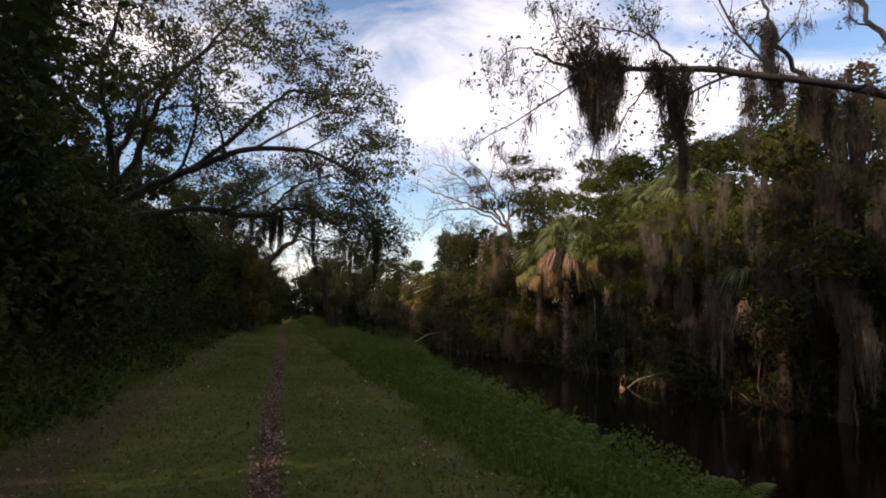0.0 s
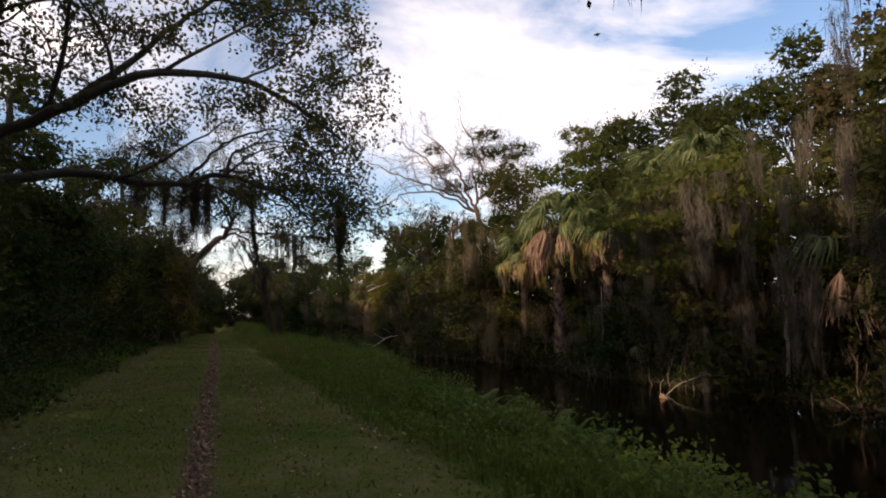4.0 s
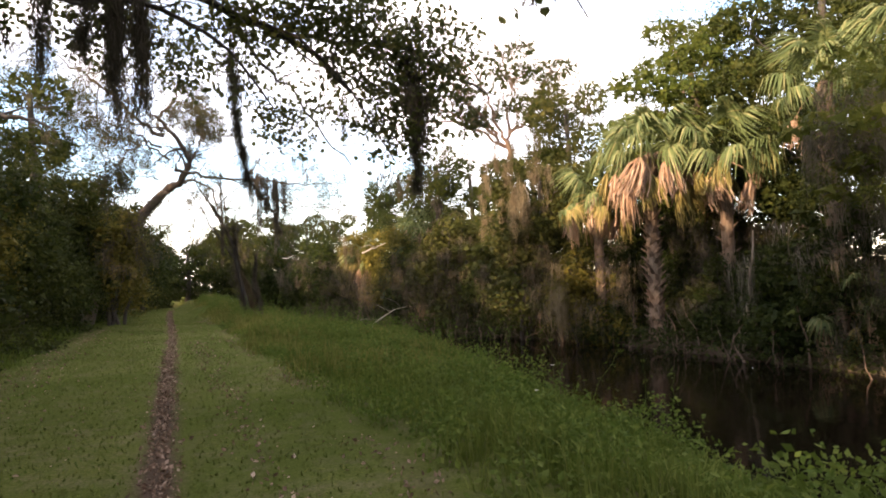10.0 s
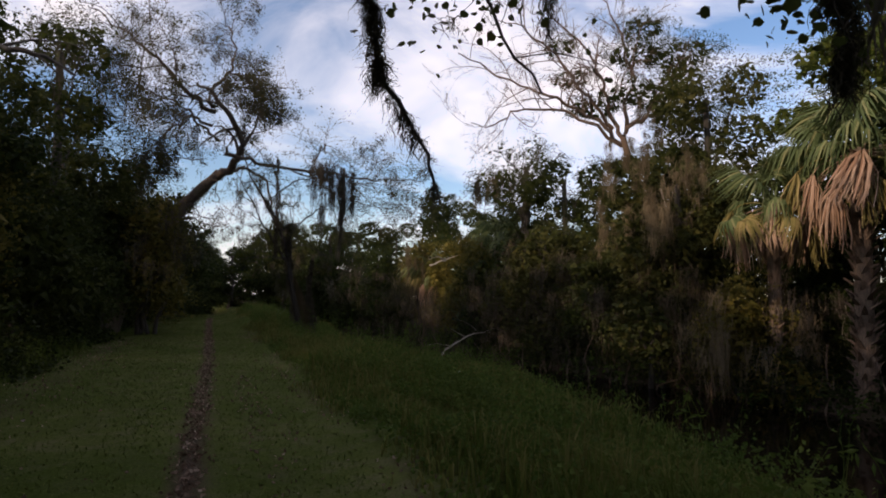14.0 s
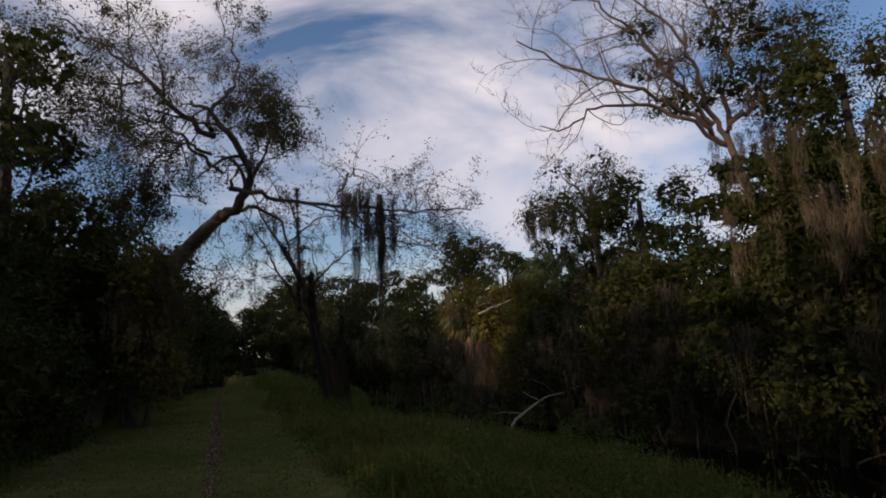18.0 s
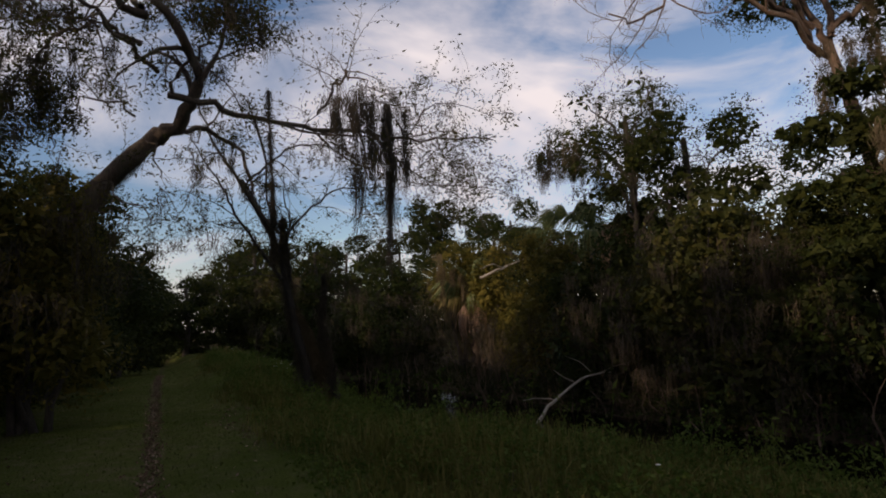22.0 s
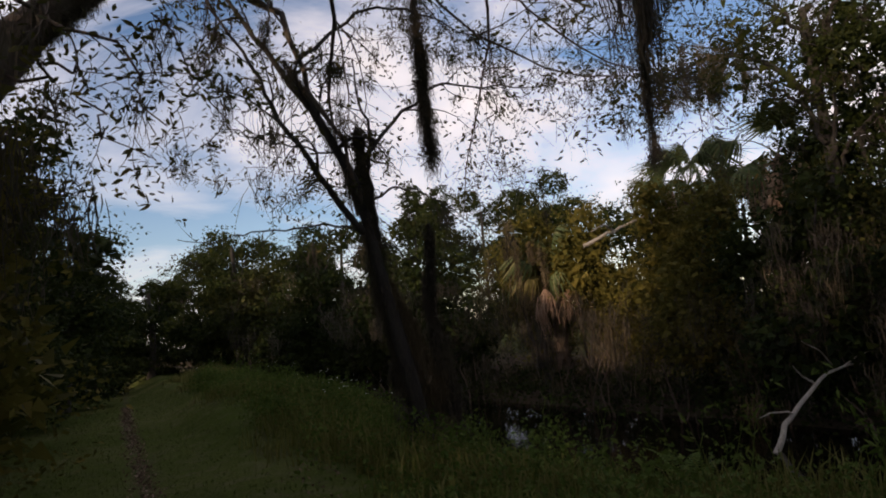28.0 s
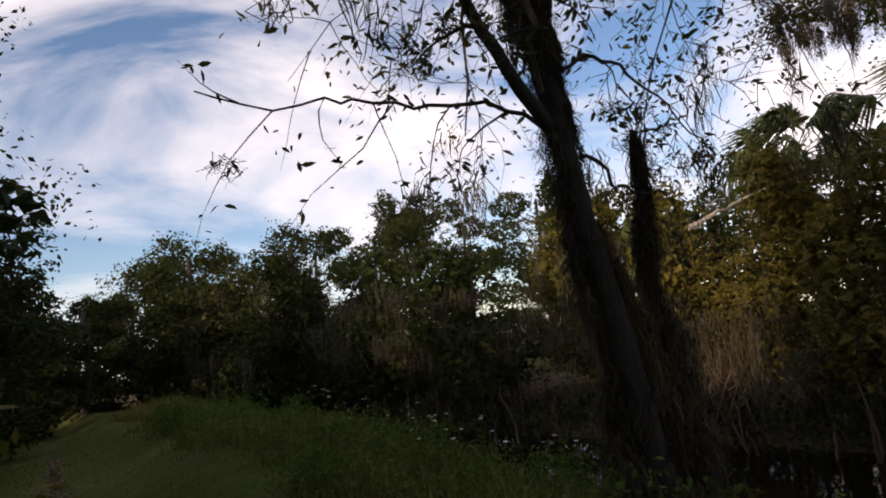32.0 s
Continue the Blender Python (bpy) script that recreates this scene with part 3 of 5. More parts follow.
def hanging_moss(root, rng, at, length, wide=0.16, strands=160, mat=None, label="long beard of Spanish moss"):
    """A thick beard of moss under a limb: many strands in tufts that taper to separate tips; at in plan coordinates."""
    g = Soup()
    p = (WN(np.array([at])) - np.array(root.matrix_world.translation))[0]
    k = max(5, strands // 14)
    a, q, down = rng.uniform(0, 2 * math.pi, k), rng.random(k) ** 0.6, rng.random(k) ** 1.25
    narrow = 1.0 - 0.55 * down
    tops = p + np.column_stack((np.cos(a) * q * wide * narrow, np.sin(a) * q * wide * narrow, 0.10 + rng.normal(size=k) * 0.06 - 0.68 * length * down))
    moss(g, tops, length * 0.46, rng, 17, wide * 0.26 + 0.015, 0.0052)
    return tagged(part("moss", g.done("moss", mat or MOSS), root, label), kind="stuff")


def rope(root, rng, pts, radius, mat=None, width=0.0045, label="rope of moss round a hanging stem", thin=0.35, fall=0.26):
    """A stem wrapped in moss along a line of plan points; thin: the share of the radius left at its end."""
    b = np.array(root.matrix_world.translation)
    line = spline(WN(pts) - b, 14)
    line[1:] += np.cumsum(rng.normal(size=(13, 3)) * (0.012, 0.012, 0.0), 0)
    s = Soup()
    s.tube(line, np.linspace(0.022, 0.010, 14), 5)
    part("vine", s.done("vine", BARK, True), root)
    g = Soup()
    L = np.linalg.norm(np.diff(line, axis=0), axis=1).sum()
    k = int(L * 130 * (radius * max(1.0, 0.5 + 0.5 * thin) / 0.12) ** 0.9)
    q = rng.random(k)
    near = spline(line, 80)[(q * 79).astype(int)]
    lump = 0.70 + 0.55 * np.sin(q * L * 5.0 + k) * np.sin(q * L * 2.3 + 1)
    tops = near + rng.normal(size=(k, 3)) * (radius * 0.42 * (1 - (1 - thin) * q) * lump)[:, None] * (1, 1, 0.6)
    moss(g, tops, fall, rng, 12, radius * 0.22, width * 0.8)
    return tagged(part("moss", g.done("moss", mat or MOSS), root, label), kind="stuff")


# ---- palms ----
def fan_mesh(seed, mat, blade=0.95, petiole=1.05):
    """A cabbage-palm leaf along +y: arched stalk, a recurved rib and long folded segments whose tips hang."""
    rng = np.random.default_rng(seed)
    s = Soup()
    st = np.array([(0, t * petiole, 0.16 * petiole * math.sin(t * 2.4)) for t in np.linspace(0, 1, 6)])
    s.tube(st, np.linspace(0.022, 0.010, 6), 4)
    tip = st[-1]
    k = 30
    for i in range(k):
        g = i / (k - 1) * 2 - 1
        a = radians(118 * g)
        L = blade * (1 - 0.22 * abs(g)) * (0.86 + 0.28 * rng.random())
        fall = 1.5 * (0.65 + 0.7 * rng.random())
        d = np.array((math.sin(a), math.cos(a), 0.0))
        e = np.array((math.cos(a), -math.sin(a), 0.0))
        root = tip + np.array((0, 0.22 * blade * (1 - g * g), -0.10 * blade * (1 - g * g)))
        rows = []
        for t, w in ((0.0, 0.012), (0.3, 0.030), (0.55, 0.026), (0.8, 0.014), (1.0, 0.002)):
            z = 0.16 * t * (1 - abs(g) * 0.6) - 0.42 * abs(math.sin(a)) * t - fall * max(0, t - 0.34) ** 1.4
            c = root + d * L * (t - 0.62 * max(0, t - 0.42)) + np.array((0, 0, z * L)) + rng.normal(size=3) * 0.022 * t
            rows += [c - e * w * 1.1, c + np.array((0, 0, 0.016 * (1 - t))), c + e * w * 1.1]
        f = []
        for q in range(4):
            f += [(3 * q, 3 * q + 1, 3 * q + 4, 3 * q + 3), (3 * q + 1, 3 * q + 2, 3 * q + 5, 3 * q + 4)]
        s.add(rows, f)
    return s.done("frond", mat)


def dead_mesh(seed, mat, blade=1.0, petiole=0.95):
    """A dead leaf: the stalk bends out and down, the wide folded blade hangs in ragged strips."""
    rng = np.random.default_rng(seed)
    s = Soup()
    st = np.array([(0, petiole * math.sin(t * 1.35), -petiole * 0.6 * (1 - math.cos(t * 1.35))) for t in np.linspace(0, 1, 6)])
    s.tube(st, np.linspace(0.020, 0.010, 6), 4)
    tip = st[-1]
    for i in range(52):
        a = rng.uniform(0, 2 * math.pi)
        q = 0.42 * rng.random() ** 0.7
        L = blade * (0.45 + 0.65 * rng.random())
        d = np.array((math.cos(a) * q * 1.3, math.sin(a) * q * 0.7, -1.0))
        e = np.array((math.cos(a + 1.57), math.sin(a + 1.57), 0))
        rows = []
        for t, w in ((0.0, 0.008), (0.3, 0.022), (0.6, 0.019), (0.85, 0.011), (1.0, 0.002)):
            spread = 1.5 * t ** 0.6 - 0.75 * t
            c = tip + d * L * np.array((spread, spread, t)) + rng.normal(size=3) * 0.024 * t
            rows += [c - e * w, c + d * (1, 1, 0) * 0.05, c + e * w]
        f = []
        for k in range(4):
            f += [(3 * k, 3 * k + 1, 3 * k + 4, 3 * k + 3), (3 * k + 1, 3 * k + 2, 3 * k + 5, 3 * k + 4)]
        s.add(rows, f)
    return s.done("dead_frond", mat)


FANS = [fan_mesh(40 + k, PALM) for k in range(4)]
GOLDS = [dead_mesh(50 + k, GOLDPALM, 1.0, 1.05) for k in range(2)] + [fan_mesh(55, GOLDPALM, 0.85, 0.95)]
DEADS = [dead_mesh(60 + k, DEADPALM) for k in range(3)]


def palm(u, v, top, seed, label, base_z=-0.75, lean=(0, 0), green=22, gold=4, dead=10, size=1.0, boots=90, skirt=1.0):
    """A cabbage palm: trunk with criss-cross boots, fan leaves and a skirt of dead ones."""
    rng = np.random.default_rng(seed)
    b = W(u, v, base_z)
    root = thing("cabbage_palm", b, label, "palm")
    head = W(u + lean[0], v + lean[1], top) - b
    line = spline([(0, 0, -0.2), tuple(head * (0.35, 0.35, 0.4)), tuple(head)], 12)
    s = Soup()
    s.tube(line, np.array([0.24] * 3 + [0.19] * 6 + [0.22] * 3) * size, 12)
    part("trunk", s.done("trunk", BOOT, True), root)
    bm = Soup()
    bm.add(np.array(((-0.06, 0, 0), (0.06, 0, 0), (0.035, 0.05, 0.22), (-0.035, 0.05, 0.22), (0.0, 0.10, 0.36), (-0.05, -0.04, 0), (0.05, -0.04, 0), (0.02, 0.02, 0.24), (-0.02, 0.02, 0.24))), [(0, 1, 2, 3), (6, 5, 8, 7), (1, 6, 7, 2), (5, 0, 3, 8)])
    bm.add(np.array(((-0.035, 0.05, 0.22), (0.035, 0.05, 0.22), (0.0, 0.10, 0.36))), [(0, 1, 2)])
    boot = bm.done("boot", BOOT)
    for k in range(boots):
        f = 0.05 + 0.93 * k / boots
        q = line[min(10, int(f * 11))] + (line[min(11, int(f * 11) + 1)] - line[min(10, int(f * 11))]) * (f * 11 % 1)
        a = k * 137.5 + rng.normal() * 8
        ob = part("boot", boot, root)
        ob.matrix_local = Matrix.Translation(Vector(q)) @ pose(0, 0, 0, 0, 0, a) @ pose(0, 0.17 * size, 0, -14 - rng.random() * 30, 0, rng.normal() * 18) @ Matrix.Diagonal((1.2 * size, 1.1 * size, size * (0.7 + 0.6 * rng.random()), 1))
    for k in range(green + gold + dead):
        if k < green:
            me, nm, lab = FANS[k % 4], "frond", ""
            el = 78 - 92 * (k / max(1, green - 1)) ** 0.85 + rng.normal() * 7
        elif k < green + gold:
            me, nm, lab = GOLDS[k % 3], "frond", "yellowing fan leaf"
            el = 2 + rng.normal() * 12
        else:
            me, nm, lab = DEADS[k % 3], "dead_frond", "dead tan fan leaf hanging down"
            el = 4 + rng.normal() * 14
        a = k * 137.5 + rng.normal() * 10
        sc = size * (0.85 + 0.3 * rng.random()) * (skirt if k >= green else 1.0)
        ob = part(nm, me, root, lab)
        ob.matrix_local = Matrix.Translation(Vector(head + np.array((0, 0, (0.18 if k < green else -0.12) * rng.random())))) @ pose(0, 0, 0, 0, 0, a) @ pose(0, 0, 0, el, rng.normal() * 16, 0) @ Matrix.Scale(sc, 4)
    return root


# ---- left side: dark wall of shrubs along the trail ----
SIDE = "shrubs along the trail"
protos = [
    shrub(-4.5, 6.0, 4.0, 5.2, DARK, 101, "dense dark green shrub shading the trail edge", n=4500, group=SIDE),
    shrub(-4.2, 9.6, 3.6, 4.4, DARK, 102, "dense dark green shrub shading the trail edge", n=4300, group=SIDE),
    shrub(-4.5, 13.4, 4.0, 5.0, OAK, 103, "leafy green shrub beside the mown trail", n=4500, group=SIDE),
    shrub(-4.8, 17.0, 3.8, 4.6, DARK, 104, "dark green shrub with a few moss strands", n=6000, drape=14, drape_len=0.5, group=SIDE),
    shrub(-4.6, 33.4, 3.8, 5.2, YELLOW, 105, "olive green shrub with yellowing leaves", n=4300, group=SIDE),
]
row_of(protos[:4], [(-4.6, 2.4, 40, 1.05), (-5.2, -3.0, 90, 1.1), (-4.8, 20.5, 200, 0.95), (-4.7, 24.0, 30, 0.95), (-4.5, 27.3, 120, 1.0), (-4.3, 30.4, 300, 1.1),
                    (-4.2, 36.8, 60, 1.05), (-4.2, 40.3, 160, 1.0), (-4.1, 44.0, 20, 1.0), (-3.7, 48.0, 220, 1.05), (-3.3, 52.0, 80, 1.1), (-3.0, 56.5, 140, 1.2), (-2.6, 61.5, 10, 1.25), (-2.0, 67.0, 250, 1.35), (-1.0, 73.0, 50, 1.4), (0.0, 79.0, 150, 1.35), (4.0, 86.0, 290, 1.3)], SIDE)
# rear bushes near u -9 are added to stop sun streaks on the trail
row_of([protos[4], protos[2]], [(-6.6, 38.5, 70, 1.3), (-6.4, 46.0, 210, 1.25), (-6.0, 54.0, 330, 1.35), (-6.6, 29.5, 15, 1.25), (-7.0, 22.0, 115, 1.1), (-6.8, 50.5, 40, 1.2), (-6.4, 57.5, 130, 1.25), (-5.8, 62.5, 220, 1.3), (-9.0, 54.0, 300, 1.3), (-8.6, 60.5, 75, 1.3), (-9.0, 47.0, 160, 1.25)], SIDE)


# ---- tall trees ----
def round_tree(u, v, h, w, mat, seed, label, n=9000, leaf=0.15, bark=BARK, low=0.35, name="tree", mossy=0, moss_mat=None, r=0.17, clump=0.3, lean=0.0, lobes=12, moss_len=0.9, flat=0.10, z=None, category="tree", core=0.85, shape="oval"):
    """A full-crowned tree: lobes of leaves set round the stem, each on a limb."""
    rng = np.random.default_rng(seed)
    z = float(ground_z(np.array(u), np.array(v))) if z is None else z
    blobs, limbs = [], []
    for k in range(lobes):
        f = (k + 0.5) / lobes
        a = k * 2.4 + rng.random()
        rad = w * 0.5 * (0.5 + 0.5 * math.sin(math.pi * (0.12 + 0.80 * f)))
        cz = z + h * (low + (0.95 - low) * f)
        reach = rad * (0.45 + 0.35 * rng.random())
        c = (u + lean * f + math.cos(a) * reach, v + math.sin(a) * reach, cz - 0.03 * h)
        blobs.append((c, (rad * 0.58, rad * 0.58, h * flat)))
        if k % 2 == 0:
            zz = z + h * (low * 0.6 + 0.4 * f)
            limbs.append(((((u + lean * f * 0.5), v, zz), (0.5 * (u + c[0]), 0.5 * (v + c[1]), 0.4 * zz + 0.6 * c[2]), c), r * 0.4))
    return tree(name, (u, v, z), ((u, v, z - 0.2), (u + 0.15, v, z + h * 0.4), (u + lean, v, z + h * 0.82)), r, limbs, mat, seed, label, category=category, bark=bark, leaf=leaf, each=5, spread=0.2, kids=4, depth=1, blobs=blobs, blob_n=n, mossy=mossy, moss_mat=moss_mat, clump=clump, moss_len=moss_len, core=core, shape=shape)


# first two stand out of view, added to block the low sun
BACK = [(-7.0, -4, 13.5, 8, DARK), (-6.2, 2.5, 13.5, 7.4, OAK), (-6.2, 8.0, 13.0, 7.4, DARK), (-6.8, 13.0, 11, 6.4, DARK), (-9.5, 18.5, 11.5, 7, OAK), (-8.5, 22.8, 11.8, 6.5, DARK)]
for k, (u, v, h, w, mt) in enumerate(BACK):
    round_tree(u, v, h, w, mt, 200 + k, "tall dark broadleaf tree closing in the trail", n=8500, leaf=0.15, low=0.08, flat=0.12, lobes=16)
# the pair at u -12 is placed out of view to shade the far bank
wood = [round_tree(-12.0, 24.0, 12, 8, OAK, 211, "broadleaf tree in the woods beside the trail", n=4000, leaf=0.17, low=0.1, core=1.05),
        round_tree(-12.0, 32.0, 11.5, 8, DARK, 212, "dark broadleaf tree in the woods beside the trail", n=4000, leaf=0.17, low=0.1, core=1.05),
        round_tree(21.5, 12.0, 10.5, 8, OAK, 213, "broadleaf tree in the woods behind the far bank", n=4000, leaf=0.17, low=0.05, core=1.05),
        round_tree(22.5, 20.0, 10, 8, DARK, 214, "dark broadleaf tree in the woods behind the far bank", n=4000, leaf=0.17, low=0.05, core=1.05)]
WOODS = "trees of the surrounding woods"
# copies at negative v are unseen, added to enclose the start from skylight
row_of(wood, [(-11.5, 41, 50, 0.92), (-10.5, 50, 140, 0.9), (-9, 59, 250, 0.9), (-7, 68, 10, 0.9), (-5, 78, 100, 0.85), (7, 86, 300, 0.95), (12.5, 84, 60, 1.0),
              (12.5, 73, 170, 0.85), (13.5, 65, 280, 0.72), (15.5, 57, 30, 0.62), (17.5, 50, 110, 0.6), (21, 36, 230, 0.85), (22.5, 28, 320, 1.0), (21.5, 4, 70, 1.1), (20, -6, 190, 1.1),
              (19, 80, 15, 1.0), (26, 78, 95, 1.05), (22, 66, 205, 0.85), (23, 57, 305, 0.75), (22.5, 44, 45, 0.8), (-14, 8, 20, 1.25), (-15, -3, 130, 1.3), (-14, -14, 220, 1.3), (-6, -14, 330, 1.25), (3, -18, 75, 1.2), (11, -14, 265, 1.2), (-16, 20, 265, 1.2)], WOODS)

# oak whose limbs reach over the trail
_dome = [((-4.8, 19.6, 9.4), (2.0, 2.0, 1.5)), ((-2.6, 19.2, 10.4), (2.0, 2.0, 1.4)), ((-0.6, 19.4, 10.6), (1.8, 1.8, 1.3)), ((1.0, 19.6, 9.4), (1.5, 1.6, 1.4)), ((2.2, 19.6, 7.8), (1.5, 1.5, 1.2)), ((3.0, 19.4, 6.4), (1.1, 1.3, 1.0)), ((2.4, 19.4, 5.0), (1.0, 1.2, 0.7)),
         ((-1.2, 18.8, 8.0), (1.7, 1.8, 1.2)), ((-3.6, 19.0, 7.4), (1.6, 1.8, 1.2)), ((-5.6, 18.2, 7.4), (1.6, 1.8, 1.5))]
oak = tree("live_oak", (-5.6, 20.5, 0.1), ((-5.6, 20.5, -0.1), (-5.4, 20.4, 2.5), (-5.0, 20.2, 4.6)), 0.32,
           [(((-5.0, 20.2, 4.4), (-3.0, 19.4, 5.5), (-1.2, 18.2, 6.2), (1.0, 18.6, 6.2), (2.8, 19.2, 5.4)), 0.15),
            (((-5.0, 20.2, 4.2), (-2.6, 21.6, 4.9), (-0.8, 22.2, 4.9), (0.3, 22.4, 5.2), (1.5, 22.8, 4.9), (2.6, 22.6, 4.1)), 0.13),
            (((-5.0, 20.2, 4.6), (-3.4, 18.4, 7.5), (-1.6, 17.4, 9.6)), 0.13),
            (((-4.9, 20.2, 4.8), (-4.0, 20.2, 8.0), (-2.0, 20.6, 10.4)), 0.13),
            (((-4.9, 20.2, 4.8), (-5.0, 18.2, 8.0), (-4.4, 17.0, 10.6)), 0.13),
            (((-2.6, 19.2, 5.7), (-0.4, 19.6, 8.0), (1.6, 19.8, 8.6)), 0.09),
            (((1.5, 22.8, 4.9), (2.6, 22.9, 5.0), (3.6, 22.6, 4.7), (4.8, 22.4, 4.2)), 0.05),
            (((0.3, 22.4, 5.2), (1.0, 23.4, 5.4), (1.6, 24.4, 4.9), (2.4, 25.0, 4.4), (3.3, 25.2, 3.6)), 0.05, 7, 2, 4),
            (((-0.8, 22.2, 4.9), (-0.6, 23.4, 5.2), (-0.2, 24.4, 5.2)), 0.05, 7, 2, 4),
            (((-0.4, 22.3, 5.0), (0.6, 21.8, 6.0), (1.8, 21.8, 6.4), (3.0, 22.0, 6.0)), 0.05, 20, 3, 5),
            (((0.3, 22.4, 5.2), (0.8, 23.2, 6.2), (2.0, 23.2, 6.5), (3.2, 23.0, 6.0)), 0.05, 20, 3, 5),
            (((-2.0, 21.8, 4.9), (-1.8, 22.6, 5.8), (-1.0, 23.4, 6.2)), 0.04)],
           LOBED, 301, "broad live oak with mossy limbs arching over the trail", bark=DARKBARK, crook=0.05, leaf=0.060, shape="lobed", each=16, spread=0.11, kids=5, depth=3, mossy=80, moss_len=0.5, droop=0.06, ratio=0.50, blobs=_dome, blob_n=26000, core=0.0, clump=0.24, blob_shape="lobed", blob_leaf=0.068)
_r = np.random.default_rng(9)
for a, ln, wd, st in (((3.4, 22.2, 4.6), 2.0, 0.16, 420), ((-0.02, 22.3, 4.9), 1.9, 0.11, 520), ((-0.3, 22.25, 4.85), 1.8, 0.11, 520), ((-0.6, 22.2, 4.85), 1.1, 0.10, 300), ((-1.0, 22.1, 4.8), 1.3, 0.08, 260), ((-1.6, 21.9, 4.8), 0.9, 0.12, 260), ((1.0, 18.6, 6.1), 1.0, 0.12, 160), ((2.2, 19.0, 5.6), 0.9, 0.10, 140), ((-0.4, 24.4, 4.6), 1.0, 0.08, 120), ((3.0, 24.6, 4.5), 0.8, 0.10, 160)):
    hanging_moss(oak, _r, a, ln, wd, st)
rope(oak, _r, ((1.15, 24.05, 5.0), (1.22, 24.05, 3.9), (1.35, 24.05, 3.05)), 0.095)
rope(oak, _r, ((1.35, 24.05, 3.1), (1.63, 24.05, 2.75), (1.85, 24.05, 2.3)), 0.022)
rope(oak, _r, ((3.3, 22.3, 4.6), (3.35, 22.15, 3.6), (3.4, 22.1, 2.7)), 0.10)
_b = np.array(oak.matrix_world.translation)
_low = Soup()
leaves(_low, blob_points(_r, [(WN(c) - _b, r) for c, r in (((0.6, 23.7, 4.7), (1.0, 0.7, 0.45)), ((1.9, 23.9, 4.1), (0.7, 0.5, 0.45)), ((-0.6, 23.4, 5.0), (1.1, 0.9, 0.45)), ((2.9, 22.2, 4.2), (0.85, 0.6, 0.85)), ((3.3, 22.2, 3.5), (0.45, 0.4, 0.5)), ((1.6, 22.6, 5.0), (1.3, 0.8, 0.5)), ((-2.2, 22.4, 5.1), (1.2, 1.0, 0.5)), ((4.0, 22.3, 4.6), (0.9, 0.7, 0.5)), ((-1.6, 19.4, 5.9), (1.6, 0.9, 0.5)), ((0.8, 19.0, 6.0), (1.4, 0.8, 0.5)), ((2.3, 22.4, 5.1), (1.0, 0.7, 0.7)), ((3.1, 22.3, 4.8), (0.9, 0.6, 0.8)), ((3.6, 22.5, 3.9), (0.5, 0.4, 0.7)))], 12000, 0.20, 14, 0.2), 0.062, _r, "lobed", 0.45)
part("crown", _low.done("crown", LOBED), oak, "low leafy twigs with lobed leaves")

